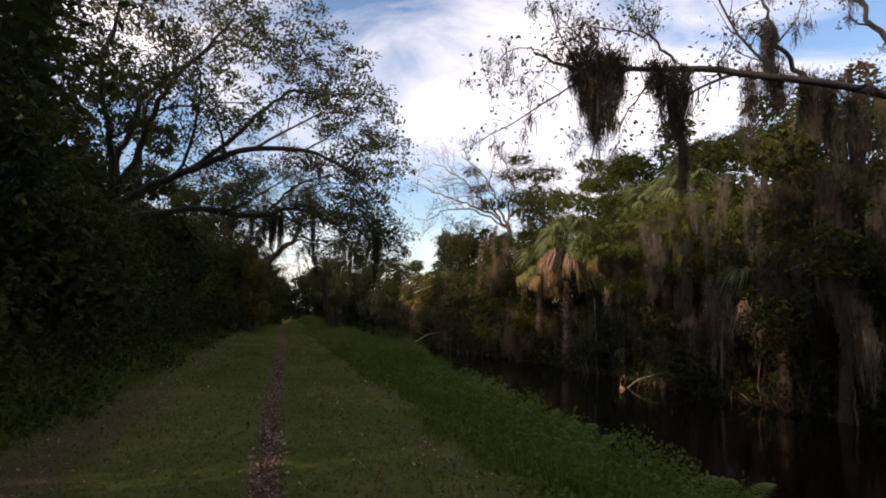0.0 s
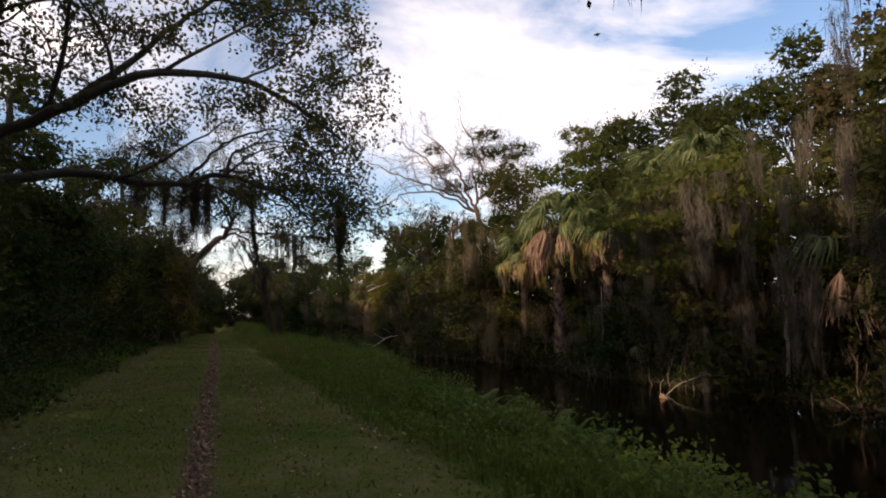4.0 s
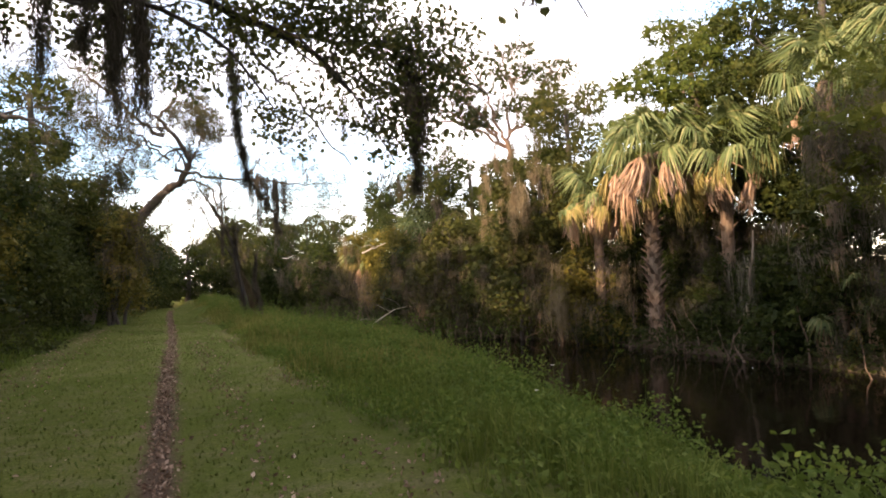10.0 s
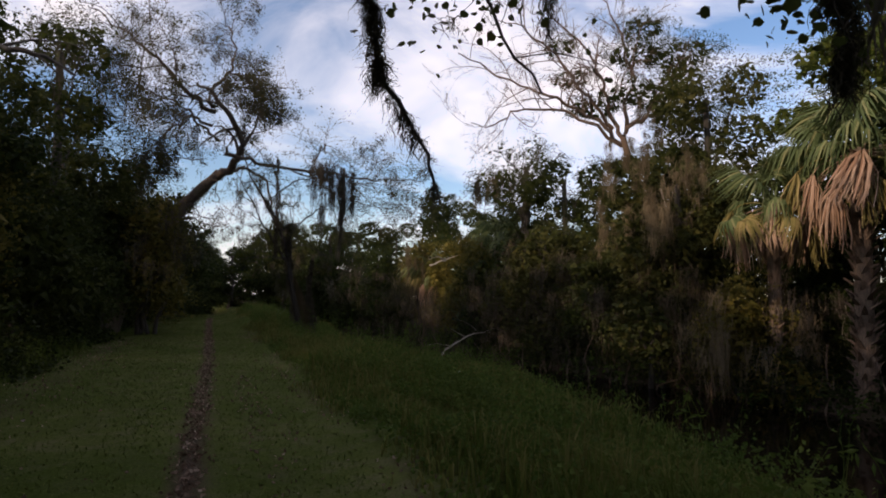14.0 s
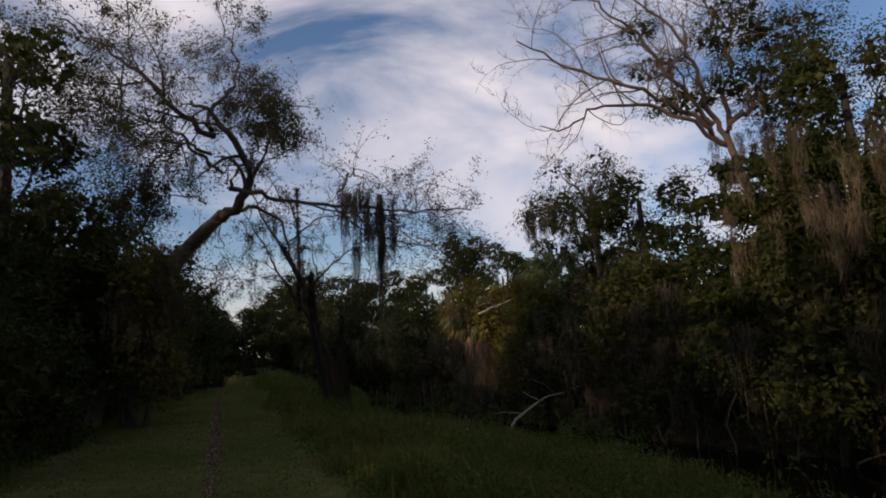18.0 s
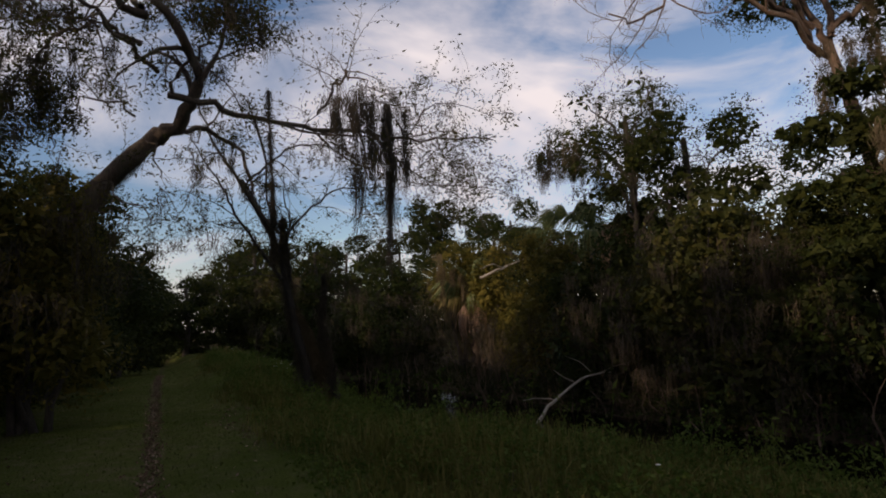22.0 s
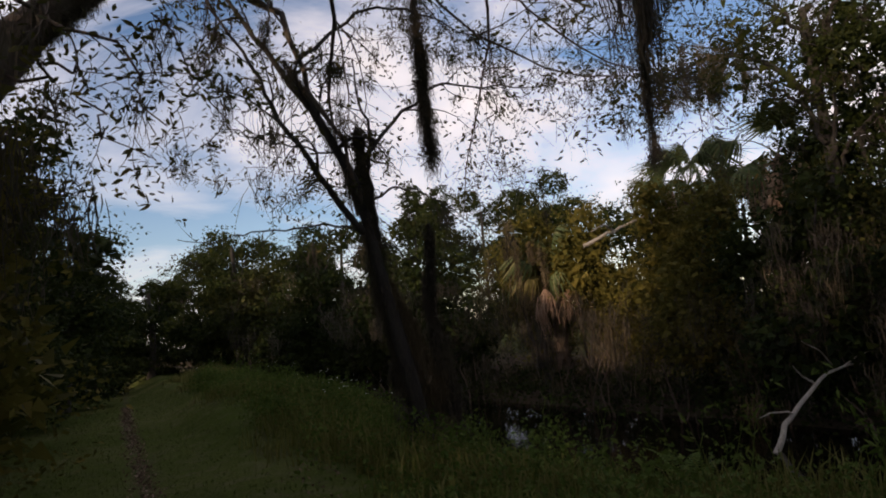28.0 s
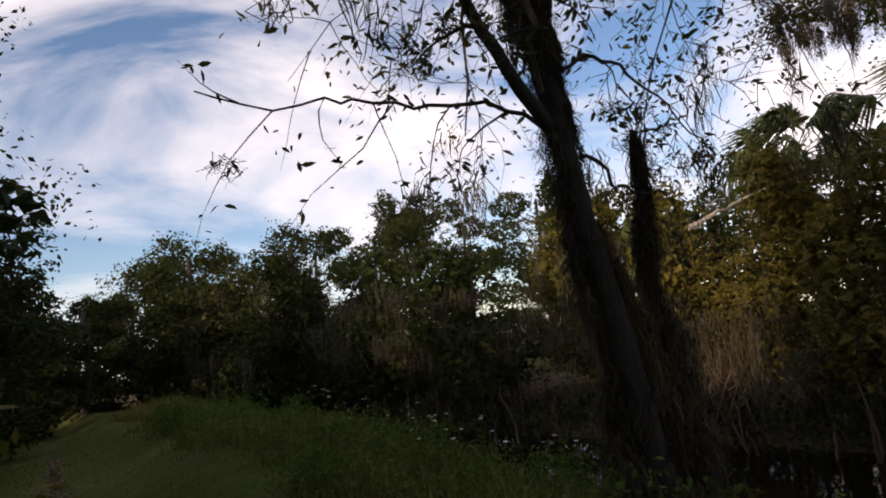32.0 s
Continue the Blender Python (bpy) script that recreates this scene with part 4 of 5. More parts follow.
# leaning tree with thin leaves beyond it
lean_tree = tree("leaning_tree", (-3.2, 45.0, 0.1), ((-3.2, 45.0, -0.1), (-2.0, 45.0, 2.8), (-0.8, 45.2, 4.8), (0.45, 45.2, 6.2)), 0.34,
                 [(((0.40, 45.2, 6.1), (0.58, 44.5, 6.8), (0.07, 43.8, 8.3), (-0.5, 43.7, 9.2)), 0.19, 10, 3, 6),
                  (((0.1, 43.8, 8.2), (-1.2, 43.8, 9.4), (-2.6, 44.0, 10.4), (-4.2, 44.3, 11.6)), 0.10),
                  (((0.05, 43.8, 8.4), (0.3, 44.4, 9.8), (0.6, 45.0, 11.2), (0.3, 45.0, 12.6)), 0.085),
                  (((0.2, 44.0, 7.8), (-0.7, 43.6, 8.2), (-1.9, 43.6, 8.7), (-3.2, 43.6, 8.6)), 0.06),
                  (((0.4, 44.4, 7.2), (-0.6, 43.6, 7.5), (-1.5, 43.1, 6.8), (-2.1, 43.0, 5.9)), 0.055),
                  (((0.55, 44.5, 6.75), (1.9, 44.4, 6.65), (4.1, 45.0, 6.8), (6.2, 44.6, 6.4), (8.4, 44.2, 6.4)), 0.09),
                  (((0.45, 45.2, 6.2), (1.3, 45.8, 6.5), (2.3, 46.2, 6.0), (2.9, 45.7, 4.4), (3.1, 45.9, 3.2)), 0.085, 5, 2, 7, 0.24),
                  (((4.1, 45.0, 6.8), (4.4, 43.2, 6.9), (4.2, 41.6, 6.3)), 0.04, 5, 2, 8),
                  (((4.3, 42.4, 6.6), (3.8, 41.9, 5.6), (3.7, 41.7, 4.3)), 0.014, 7, 1, 9),
                  (((4.4, 42.2, 6.6), (4.9, 41.9, 5.6), (5.0, 41.8, 4.0)), 0.014, 7, 1, 9),
                  (((4.4, 42.6, 6.7), (5.3, 42.2, 6.0), (5.7, 42.0, 4.6)), 0.014, 7, 1, 9),
                  (((0.7, 44.4, 6.9), (1.5, 44.2, 8.2), (1.8, 44.2, 9.2)), 0.05),
                  (((-0.8, 45.2, 4.8), (-0.3, 44.2, 4.7), (0.2, 43.7, 4.2), (0.5, 43.5, 3.5)), 0.030, 6, 2, 7, 0.36),
                  (((-1.2, 45.1, 4.2), (-0.5, 44.1, 4.1), (0.0, 43.7, 3.7), (0.4, 43.5, 3.2)), 0.022, 6, 2, 6, 0.36),
                  (((0.2, 45.2, 5.9), (0.6, 44.3, 5.3), (0.9, 43.8, 4.5), (1.0, 43.7, 3.7)), 0.025, 6, 2, 7, 0.36),
                  (((0.1, 44.8, 6.4), (-0.5, 44.2, 6.4), (-1.2, 44.0, 5.6), (-1.5, 44.0, 4.4)), 0.030, 6, 2, 8, 0.36),
                  (((1.3, 45.8, 6.5), (1.0, 45.0, 5.5), (0.9, 44.7, 4.4), (0.8, 44.6, 3.8)), 0.020, 6, 2, 6, 0.36)],
                 THIN, 302, "leaning half-bare tree with thin drooping leaves and moss", bark=LEANBARK, crook=0.09, clear=2.7, leaf=0.088, shape="ellip", each=9, spread=0.10, kids=10, depth=3, mossy=300, moss_len=0.55, droop=0.11, ratio=0.62)
for a, ln, wd, st in (((4.2, 44.4, 6.8), 1.0, 0.12, 200), ((3.55, 41.6, 6.3), 1.9, 0.13, 260), ((3.85, 41.5, 6.2), 2.7, 0.15, 380), ((4.2, 41.6, 6.2), 2.5, 0.15, 360), ((4.6, 41.8, 6.2), 2.9, 0.15, 380), ((5.0, 41.9, 6.2), 2.0, 0.12, 260), ((2.1, 46.2, 6.1), 1.0, 0.10, 140), ((2.9, 45.8, 5.2), 1.2, 0.10, 140), ((-1.5, 43.1, 6.9), 1.4, 0.20, 360), ((-2.0, 43.0, 6.1), 1.2, 0.16, 240), ((-0.4, 43.7, 7.6), 1.0, 0.10, 140), ((-1.0, 43.4, 7.3), 1.4, 0.10, 160)):
    hanging_moss(lean_tree, _r, a, ln, wd, st)
rope(lean_tree, _r, ((-2.4, 45.0, 2.0), (-1.6, 45.1, 3.6), (-0.8, 45.2, 4.8), (0.0, 45.2, 5.7)), 0.26, width=0.006, label="moss grown over the leaning trunk", thin=0.5, mat=ASHMOSS)
rope(lean_tree, _r, ((2.40, 42.5, 6.4), (2.44, 42.5, 4.4), (2.47, 42.5, 3.7), (2.45, 42.5, 2.95)), 0.058, thin=0.06, fall=0.34, mat=MOSS)
rope(lean_tree, _r, ((4.7, 42.0, 6.2), (4.68, 42.0, 4.5), (4.58, 42.0, 2.9)), 0.06, thin=0.4, mat=ASHMOSS)

# slender moss-wrapped stem that the drooping limb has rooted beside the water
wrapped = tree("moss_wrapped_tree", (3.95, 46.1, 0.0), ((3.95, 46.1, -0.3), (3.65, 46.0, 1.2), (3.42, 46.0, 2.3), (3.22, 45.95, 3.25)), 0.13,
               [(((3.22, 45.95, 3.2), (2.92, 46.0, 4.15), (2.52, 46.2, 5.1), (1.9, 46.5, 6.3), (1.3, 46.6, 7.6)), 0.085, 7, 2, 9, 0.30),
                (((3.2, 46.0, 3.0), (2.78, 46.0, 3.7), (2.3, 46.0, 4.45), (1.8, 46.0, 5.3), (1.1, 46.0, 6.4)), 0.06, 7, 2, 9, 0.30),
                (((3.42, 46.0, 2.9), (3.42, 46.0, 3.7), (3.32, 46.0, 4.5), (3.3, 46.1, 5.6)), 0.05, 7, 2, 8, 0.34),
                (((3.3, 45.95, 3.0), (2.5, 46.0, 3.06), (1.66, 46.0, 3.05), (0.78, 46.0, 2.93)), 0.020, 6, 1, 7),
                (((3.0, 46.0, 4.1), (2.2, 46.0, 4.2), (1.5, 46.0, 4.3), (0.98, 46.0, 4.02)), 0.018, 7, 2, 6),
                (((2.3, 46.0, 4.3), (2.15, 46.0, 3.8), (2.0, 46.0, 3.2)), 0.010, 7, 1, 5),
                (((3.3, 46.0, 4.0), (4.2, 46.0, 5.0), (5.4, 46.0, 5.4), (7.6, 46.0, 5.6)), 0.035, 7, 2, 8),
                (((3.3, 46.0, 3.4), (3.9, 46.0, 3.7), (4.6, 46.0, 3.5), (5.2, 46.0, 2.9)), 0.022, 7, 2, 6),
                (((3.4, 46.0, 2.7), (3.9, 46.0, 2.5), (4.4, 46.0, 2.6), (4.9, 46.0, 2.3)), 0.018, 6, 1, 6),
                (((2.4, 46.1, 5.4), (3.8, 46.0, 6.4), (5.6, 46.0, 6.2)), 0.035, 7, 2, 8)],
               THIN, 304, "slender stems wrapped in dark moss and vines", bark=DARKBARK, leaf=0.075, shape="ellip", each=6, spread=0.04, kids=7, depth=2, mossy=110, moss_len=0.4, droop=0.14, ratio=0.42, crook=0.03)
rope(wrapped, _r, ((3.24, 46.0, 4.5), (3.28, 45.95, 3.4), (3.42, 46.0, 2.2), (3.65, 46.05, 1.0), (3.95, 46.1, -0.1)), 0.07, thin=5.0, fall=0.42, mat=MOSS)
rope(wrapped, _r, ((4.30, 46.1, 3.1), (4.24, 46.1, 1.9), (4.36, 46.1, 0.9), (4.5, 46.1, 0.0)), 0.06, thin=5.0, fall=0.46, mat=MOSS)
rope(wrapped, _r, ((3.5, 46.0, 2.3), (3.85, 46.0, 1.5), (4.1, 46.1, 0.7), (4.3, 46.1, 0.0)), 0.13, thin=2.8, fall=0.55, mat=BROWNMOSS)
rope(wrapped, _r, ((2.3, 46.2, 5.5), (2.75, 46.1, 4.6), (3.05, 46.0, 3.8), (3.26, 45.95, 3.1)), 0.06, thin=1.8, fall=0.30, mat=ASHMOSS)

round_tree(-6.2, 29.0, 10.5, 5.4, DARK, 215, "vine-grown dark tree beside the trail", n=7000, low=0.1, leaf=0.14)
round_tree(-6.0, 37.0, 9.0, 5.4, OAK, 216, "leafy tree beside the trail", n=6500, low=0.1, leaf=0.15)
tree("broken_tree", (-5.4, 33.2, 0.2), ((-5.4, 33.2, 0.0), (-5.2, 33.3, 3.0), (-4.8, 33.6, 5.6)), 0.22,
     [(((-4.8, 33.6, 5.5), (-4.2, 33.8, 6.1), (-3.3, 34.0, 6.15), (-2.5, 34.0, 5.9)), 0.13)], DARK, 303, "vine-covered tree with a broken-off limb", each=3, kids=3, depth=1, mossy=10,
     blobs=[((-4.6, 33.6, 5.0), (1.2, 1.2, 0.9)), ((-3.6, 33.4, 4.2), (1.2, 1.2, 0.8))], blob_n=4000)

round_tree(-4.4, 41.6, 10.6, 5.0, OAK, 220, "vine-hung tree crowding a leaning trunk", n=6500, low=0.1, leaf=0.12, mossy=40, moss_len=0.8)
shrub(-1.9, 44.8, 3.2, 6.3, YELLOW, 107, "yellowing vine and moss smothering a leaning trunk", category="vine", name="vine_heap", n=5200, leaf=0.09, drape=110, drape_len=0.9, low=0.05)
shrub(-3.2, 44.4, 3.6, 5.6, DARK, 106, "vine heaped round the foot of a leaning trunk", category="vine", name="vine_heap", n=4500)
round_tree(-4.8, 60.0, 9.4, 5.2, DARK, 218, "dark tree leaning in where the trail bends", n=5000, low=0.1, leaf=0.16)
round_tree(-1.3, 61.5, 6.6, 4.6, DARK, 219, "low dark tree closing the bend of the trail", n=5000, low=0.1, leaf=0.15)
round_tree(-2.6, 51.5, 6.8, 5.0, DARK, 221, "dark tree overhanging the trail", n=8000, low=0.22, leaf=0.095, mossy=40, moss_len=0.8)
round_tree(-5.2, 47.6, 7.6, 4.2, OAK, 217, "leafy tree crowding the trail edge", n=6500, low=0.1, leaf=0.13)

# ---- right side: far bank ----
BANK = "mossy shrubs on the far bank"
bank = [
    shrub(15.6, 20.8, 5.0, 5.2, OLIVE, 401, "tangled shrub draped in grey moss on the bank", n=4600, drape=170, drape_len=1.2, group=BANK, low=-0.08),
    # dark leaf and moss colours here stand in for shade on this bank
    shrub(13.9, 38.2, 4.6, 5.6, DARK, 402, "tangled dark shrub draped in moss over the water", n=4800, drape=110, drape_len=1.2, drape_mat=MOSS, group=BANK, low=-0.08),
    shrub(12.4, 45.5, 4.2, 5.0, DARK, 403, "dark shrub hung with moss over the canal", n=4800, drape=130, drape_len=1.0, group=BANK, low=-0.08),
    shrub(16.4, 25.2, 4.6, 5.0, DARK, 404, "dark shrub with moss curtains on the bank", n=4800, drape=150, drape_len=1.3, drape_mat=GREYMOSS, group=BANK, low=-0.08),
]
row_of(bank, [(16.4, 16.4, 30, 1.3), (16.6, 12.0, 120, 1.25), (17.2, 7.0, 200, 1.3), (18.0, 31.8, 80, 1.0), (13.2, 42.0, 20, 1.05), (11.0, 58.0, 130, 1.15), (10.3, 62.5, 300, 1.2), (8.4, 66.5, 210, 1.25), (7.0, 71.0, 100, 1.35), (5.5, 77.0, 45, 1.5), (15.8, 28.0, 190, 0.6), (14.6, 32.6, 60, 0.55), (17.6, 29.6, 240, 0.85), (17.4, 33.8, 20, 0.95), (16.4, 22.6, 300, 0.9), (16.0, 35.6, 100, 0.9), (15.4, 41.0, 330, 1.0), (16.6, 46.0, 70, 1.0), (18.6, 26.6, 130, 0.95), (19.0, 24.0, 220, 0.95), (19.2, 29.0, 310, 0.95), (18.8, 20.6, 40, 0.95), (19.0, 17.4, 160, 1.0)], BANK)
tan_shrub = shrub(13.2, 35.4, 3.8, 6.6, OLIVE, 405, "tall shrub veiled in moss of pale sunlit tan", n=5000, drape=150, drape_len=1.2, drape_mat=BROWNMOSS, low=0.0)
round_tree(14.2, 35.6, 7.4, 4.4, OLIVE, 628, "olive leafy tree behind a veil of tan moss", n=7000, low=0.35, leaf=0.10)
for k in range(21):
    q = np.random.default_rng(500 + k)
    hanging_moss(tan_shrub, q, (12.0 + 1.2 * q.random(), 33.4 + 0.18 * k, 4.0 + 2.4 * q.random()), 0.9 + 1.2 * q.random(), 0.12 + 0.14 * q.random(), 190, mat=SUNMOSS if k % 3 else BROWNMOSS, label="beard of Spanish moss in pale sunlit tan")
tan_low = shrub(11.9, 53.8, 3.4, 5.4, YELLOW, 406, "vine-covered shrub with a skirt of sunlit tan moss", n=5000, drape=150, drape_len=1.2, drape_mat=SUNMOSS, low=0.1)
for k in range(11):
    q = np.random.default_rng(520 + k)
    hanging_moss(tan_low, q, (10.7 + 1.0 * q.random(), 52.4 + 0.23 * k, 3.2 + 1.2 * q.random()), 0.8 + 1.2 * q.random(), 0.12 + 0.12 * q.random(), 170, mat=SUNMOSS if k % 2 else BROWNMOSS, label="beard of Spanish moss in pale sunlit tan")
gold = shrub(13.0, 49.4, 3.0, 5.5, YELLOW, 407, "yellow-green vine heaped over a palm stump", n=5000, leaf=0.10, low=0.1)

shrub(13.8, 32.5, 3.0, 4.3, YELLOW, 409, "golden vine hanging over the water beside a palm", category="vine", name="vine_heap", n=4500, leaf=0.09, drape=120, drape_len=1.3, drape_mat=SUNMOSS, low=0.05)
row_of([gold], [(12.3, 47.6, 80, 1.0), (12.5, 51.8, 200, 1.0)], BANK)

palm(15.0, 30.2, 5.3, 601, "cabbage palm with a skirt of dead tan fronds", dead=15, gold=5, size=1.05, skirt=1.2, green=22, boots=130)
palm(14.2, 32.0, 4.2, 610, "small cabbage palm hung with gold and tan fronds", dead=9, gold=6, size=0.85, skirt=1.15, green=12, boots=40)
palm(16.4, 28.4, 5.0, 605, "cabbage palm beside its neighbour, green crown", dead=7, gold=5, size=1.0, skirt=1.1, boots=60, green=18)
palm(17.0, 25.4, 6.5, 602, "tall cabbage palm with green fan leaves", base_z=-0.5, dead=2, gold=0, size=0.95, green=20)
palm(17.4, 23.5, 6.9, 609, "tall cabbage palm rising behind a cypress", base_z=-0.5, dead=2, gold=0, size=0.95, green=20, boots=60)
shrub(14.7, 46.0, 3.4, 5.2, OLIVE, 408, "olive vine heaped high behind a palm", category="vine", n=4500, drape=40, drape_mat=BROWNMOSS)
round_tree(17.0, 53.5, 6.0, 5.6, DARK, 227, "low dark tree behind the palms", n=4500, low=0.05, leaf=0.16)
palm(14.6, 49.6, 4.6, 603, "cabbage palm half buried in vines", base_z=-0.6, dead=4, gold=6, size=0.85, boots=60, green=20)
palm(15.0, 47.1, 4.8, 606, "cabbage palm with rusty dead fronds in vines", base_z=-0.6, dead=18, gold=2, size=0.95, boots=50, green=7)
palm(12.3, 53.2, 2.6, 607, "young cabbage palm leaning over the water", base_z=-0.6, dead=6, gold=3, green=14, size=1.0, boots=40)
palm(15.0, 15.6, 2.6, 604, "low cabbage palm with brown dead fronds", base_z=-0.5, dead=18, gold=1, green=6, size=1.0, boots=40)
palm(15.6, 24.4, 0.3, 608, "stemless young palm on the muddy bank", base_z=-0.6, dead=3, gold=4, green=7, size=0.7, boots=8)

round_tree(18.2, 31.2, 12.0, 6.4, GREEN, 611, "bright green cedar-like tree above the palms", n=30000, leaf=0.085, bark=REDBARK, low=0.42, flat=0.045, lobes=24, core=0.9, clump=0.26)
round_tree(19.6, 27.0, 12.7, 7.0, OAK, 632, "full green tree behind tall palms", n=16000, leaf=0.11, low=0.3, lobes=18, flat=0.07, core=1.0)
round_tree(16.4, 36.6, 11.3, 5.4, OLIVE, 612, "dull green leafy tree on the far bank", n=20000, low=0.3, leaf=0.085)
cypress = round_tree(14.4, 20.8, 8.2, 6.2, CYPRESS, 613, "feathery yellow-green cypress hung with moss curtains", n=36000, leaf=0.056, low=0.50, mossy=110, flat=0.04, lobes=22, core=0.45, clump=0.24, r=0.14)
for k in range(34):
    hanging_moss(cypress, _r, (12.6 + 1.4 * _r.random(), 18.6 + 0.14 * k + 0.2 * _r.random(), 3.6 + 2.0 * _r.random()), 1.3 + 1.5 * _r.random(), 0.14 + 0.14 * _r.random(), 240, mat=GREYMOSS if k % 3 else ASHMOSS, label="long grey curtain of Spanish moss")
veiled = round_tree(14.6, 13.2, 10.0, 4.6, OLIVE, 625, "tree veiled from top to water in grey moss", n=6000, low=0.25, mossy=120, moss_len=1.4, leaf=0.12)
for k in range(14):
    hanging_moss(veiled, _r, (13.4 + 1.2 * _r.random(), 11.4 + 0.28 * k, 3.0 + 5.5 * _r.random()), 1.8 + 1.6 * _r.random(), 0.26, 260, label="long grey curtain of Spanish moss")
for k in range(44):
    q = _r.random()
    hanging_moss(veiled, _r, (13.2 + 1.6 * _r.random(), 9.6 + 10.4 * q, 1.0 + 5.2 * _r.random()), 1.3 + 1.5 * _r.random(), 0.24, 240, mat=(MOSS, ASHMOSS, GREYMOSS)[k % 3], label="long grey curtain of Spanish moss")
round_tree(20.2, 21.8, 12.0, 6.4, OAK, 633, "full green tree behind a cypress", n=15000, leaf=0.10, low=0.3, lobes=18, flat=0.07, core=1.0)
round_tree(19.4, 17.4, 11.8, 5.0, RUSSET, 614, "tree with sparse reddish brown leaves", n=7000, low=0.4, leaf=0.095, lobes=16, flat=0.06)
slim = round_tree(14.0, 45.4, 10.2, 4.2, OAK, 615, "slim airy tree with beards of moss on the far bank", n=9000, low=0.58, mossy=60, leaf=0.085, core=0.2, lobes=16, flat=0.06, clump=0.24)
_b, _low, _tips, _limb = np.array(slim.matrix_world.translation), Soup(), [], Soup()
ramify(_limb, spline(WN(((14.2, 45.4, 5.4), (14.2, 46.4, 6.9), (13.9, 47.4, 7.6), (13.4, 48.2, 7.5), (12.8, 48.6, 7.1))) - _b, 18), 0.09, _r, 2, _tips, kids=6, ratio=0.5)
part("limb", _limb.done("limb", BARK, True), slim)
leaves(_low, on_twigs(_tips, _r, 8, 0.12), 0.085, _r, "oval", 0.4)
leaves(_low, blob_points(_r, [(WN(c) - _b, r) for c, r in (((14.1, 47.0, 7.6), (0.9, 0.8, 0.4)), ((13.4, 48.0, 7.5), (0.9, 0.7, 0.4)), ((12.9, 48.5, 7.2), (0.6, 0.6, 0.35)))], 2600, 0.22, 14, 0.3), 0.085, _r, "oval", 0.4)
part("crown", _low.done("crown", OLIVE), slim, "leafy moss-hung side limb")
for k in range(22):
    hanging_moss(slim, _r, (12.5 + 2.0 * _r.random(), 47.0 + 1.7 * _r.random(), 6.8 + 0.9 * _r.random()), 0.6 + 1.0 * _r.random() ** 1.5, 0.09 + 0.12 * _r.random(), 220, mat=(BROWNMOSS, ASHMOSS, SUNMOSS)[k % 3], label="ragged beard of tan Spanish moss")
round_tree(15.6, 44.6, 9.2, 4.6, DARK, 619, "dark leafy tree on the far bank", n=9000, low=0.2, leaf=0.11, core=1.3)
round_tree(15.4, 38.0, 8.2, 6.4, OAK, 620, "dense green tree in flat layers before a bare one", n=24000, low=0.1, leaf=0.075, core=1.3, flat=0.05, lobes=24, clump=0.24)
round_tree(17.6, 15.6, 10.4, 5.4, OLIVE, 622, "tree smothered in grey moss on the far bank", n=5000, low=0.2, mossy=150, moss_len=1.4)
round_tree(20.4, 34.0, 9.6, 5.0, GREEN, 629, "green cedar-like tree behind the palms", n=9000, leaf=0.11, bark=REDBARK, low=0.45, flat=0.06)
round_tree(19.6, 34.4, 7.6, 5.0, DARK, 626, "dark tree behind the palms", n=6000, low=0.05, leaf=0.15)
round_tree(22.7, 81, 14.0, 5.0, DARK, 616, "round-topped tree rising behind the woods", n=5000, low=0.6, leaf=0.22)
round_tree(8.6, 66.0, 8.0, 5.0, DARK, 623, "dark tree closing the end of the canal", n=7000, low=0.05, leaf=0.16)
round_tree(1.9, 73.0, 5.2, 5.0, DARK, 630, "low dark tree closing the far end of the trail", n=5000, low=0.02, leaf=0.14, core=1.2)
round_tree(-0.6, 68.0, 5.6, 4.4, DARK, 631, "dark bushy tree at the far bend of the trail", n=5000, low=0.02, leaf=0.14, core=1.2)
round_tree(6.0, 72.0, 8.6, 6.0, OAK, 624, "broad tree closing the end of the canal", n=7000, low=0.05, leaf=0.17)

dead_tree = tree("dead_tree", (16.4, 39.0, -0.3), ((16.4, 39.0, -0.5), (15.8, 39.2, 4.8), (15.0, 39.4, 7.9)), 0.20,
                 [(((15.0, 39.4, 7.8), (13.2, 39.6, 9.0), (10.8, 39.8, 9.8), (8.3, 40.0, 10.4)), 0.095), (((15.1, 39.4, 7.6), (12.8, 39.6, 8.2), (10.8, 39.8, 8.2), (8.9, 40.0, 7.9)), 0.08),
                  (((14.6, 39.4, 8.2), (13.0, 39.2, 9.8), (11.2, 39.2, 11.0), (9.6, 39.4, 11.6)), 0.08),
                  (((15.0, 39.4, 7.9), (14.0, 39.4, 10.2), (11.6, 39.4, 12.4)), 0.095), (((15.0, 39.4, 7.9), (14.8, 39.4, 10.5), (13.8, 39.2, 13.2)), 0.095), (((15.1, 39.4, 7.8), (16.6, 39.0, 9.8), (17.8, 38.8, 11.6)), 0.11)],
                 OAK, 617, "half-dead tree with bare pale branches", bark=DEADBARK, each=0, kids=10, depth=3, ratio=0.46, crook=0.10, rise=0.25, leaf=0.075, clump=0.22,
                 blobs=[((14.2, 40.2, 9.2), (1.3, 1.2, 0.40)), ((13.2, 40.2, 10.3), (1.0, 1.0, 0.32)), ((16.0, 39, 9.7), (1.8, 1.8, 0.5)), ((17.4, 38.8, 9.0), (1.8, 1.8, 0.6)), ((15.4, 39.2, 11.2), (1.5, 1.5, 0.45)), ((15.8, 39.2, 12.4), (1.3, 1.3, 0.4)), ((17.4, 38.8, 11.4), (1.6, 1.6, 0.6)), ((12.6, 40.0, 11.4), (0.8, 0.8, 0.3))], blob_n=20000, core=0.5)
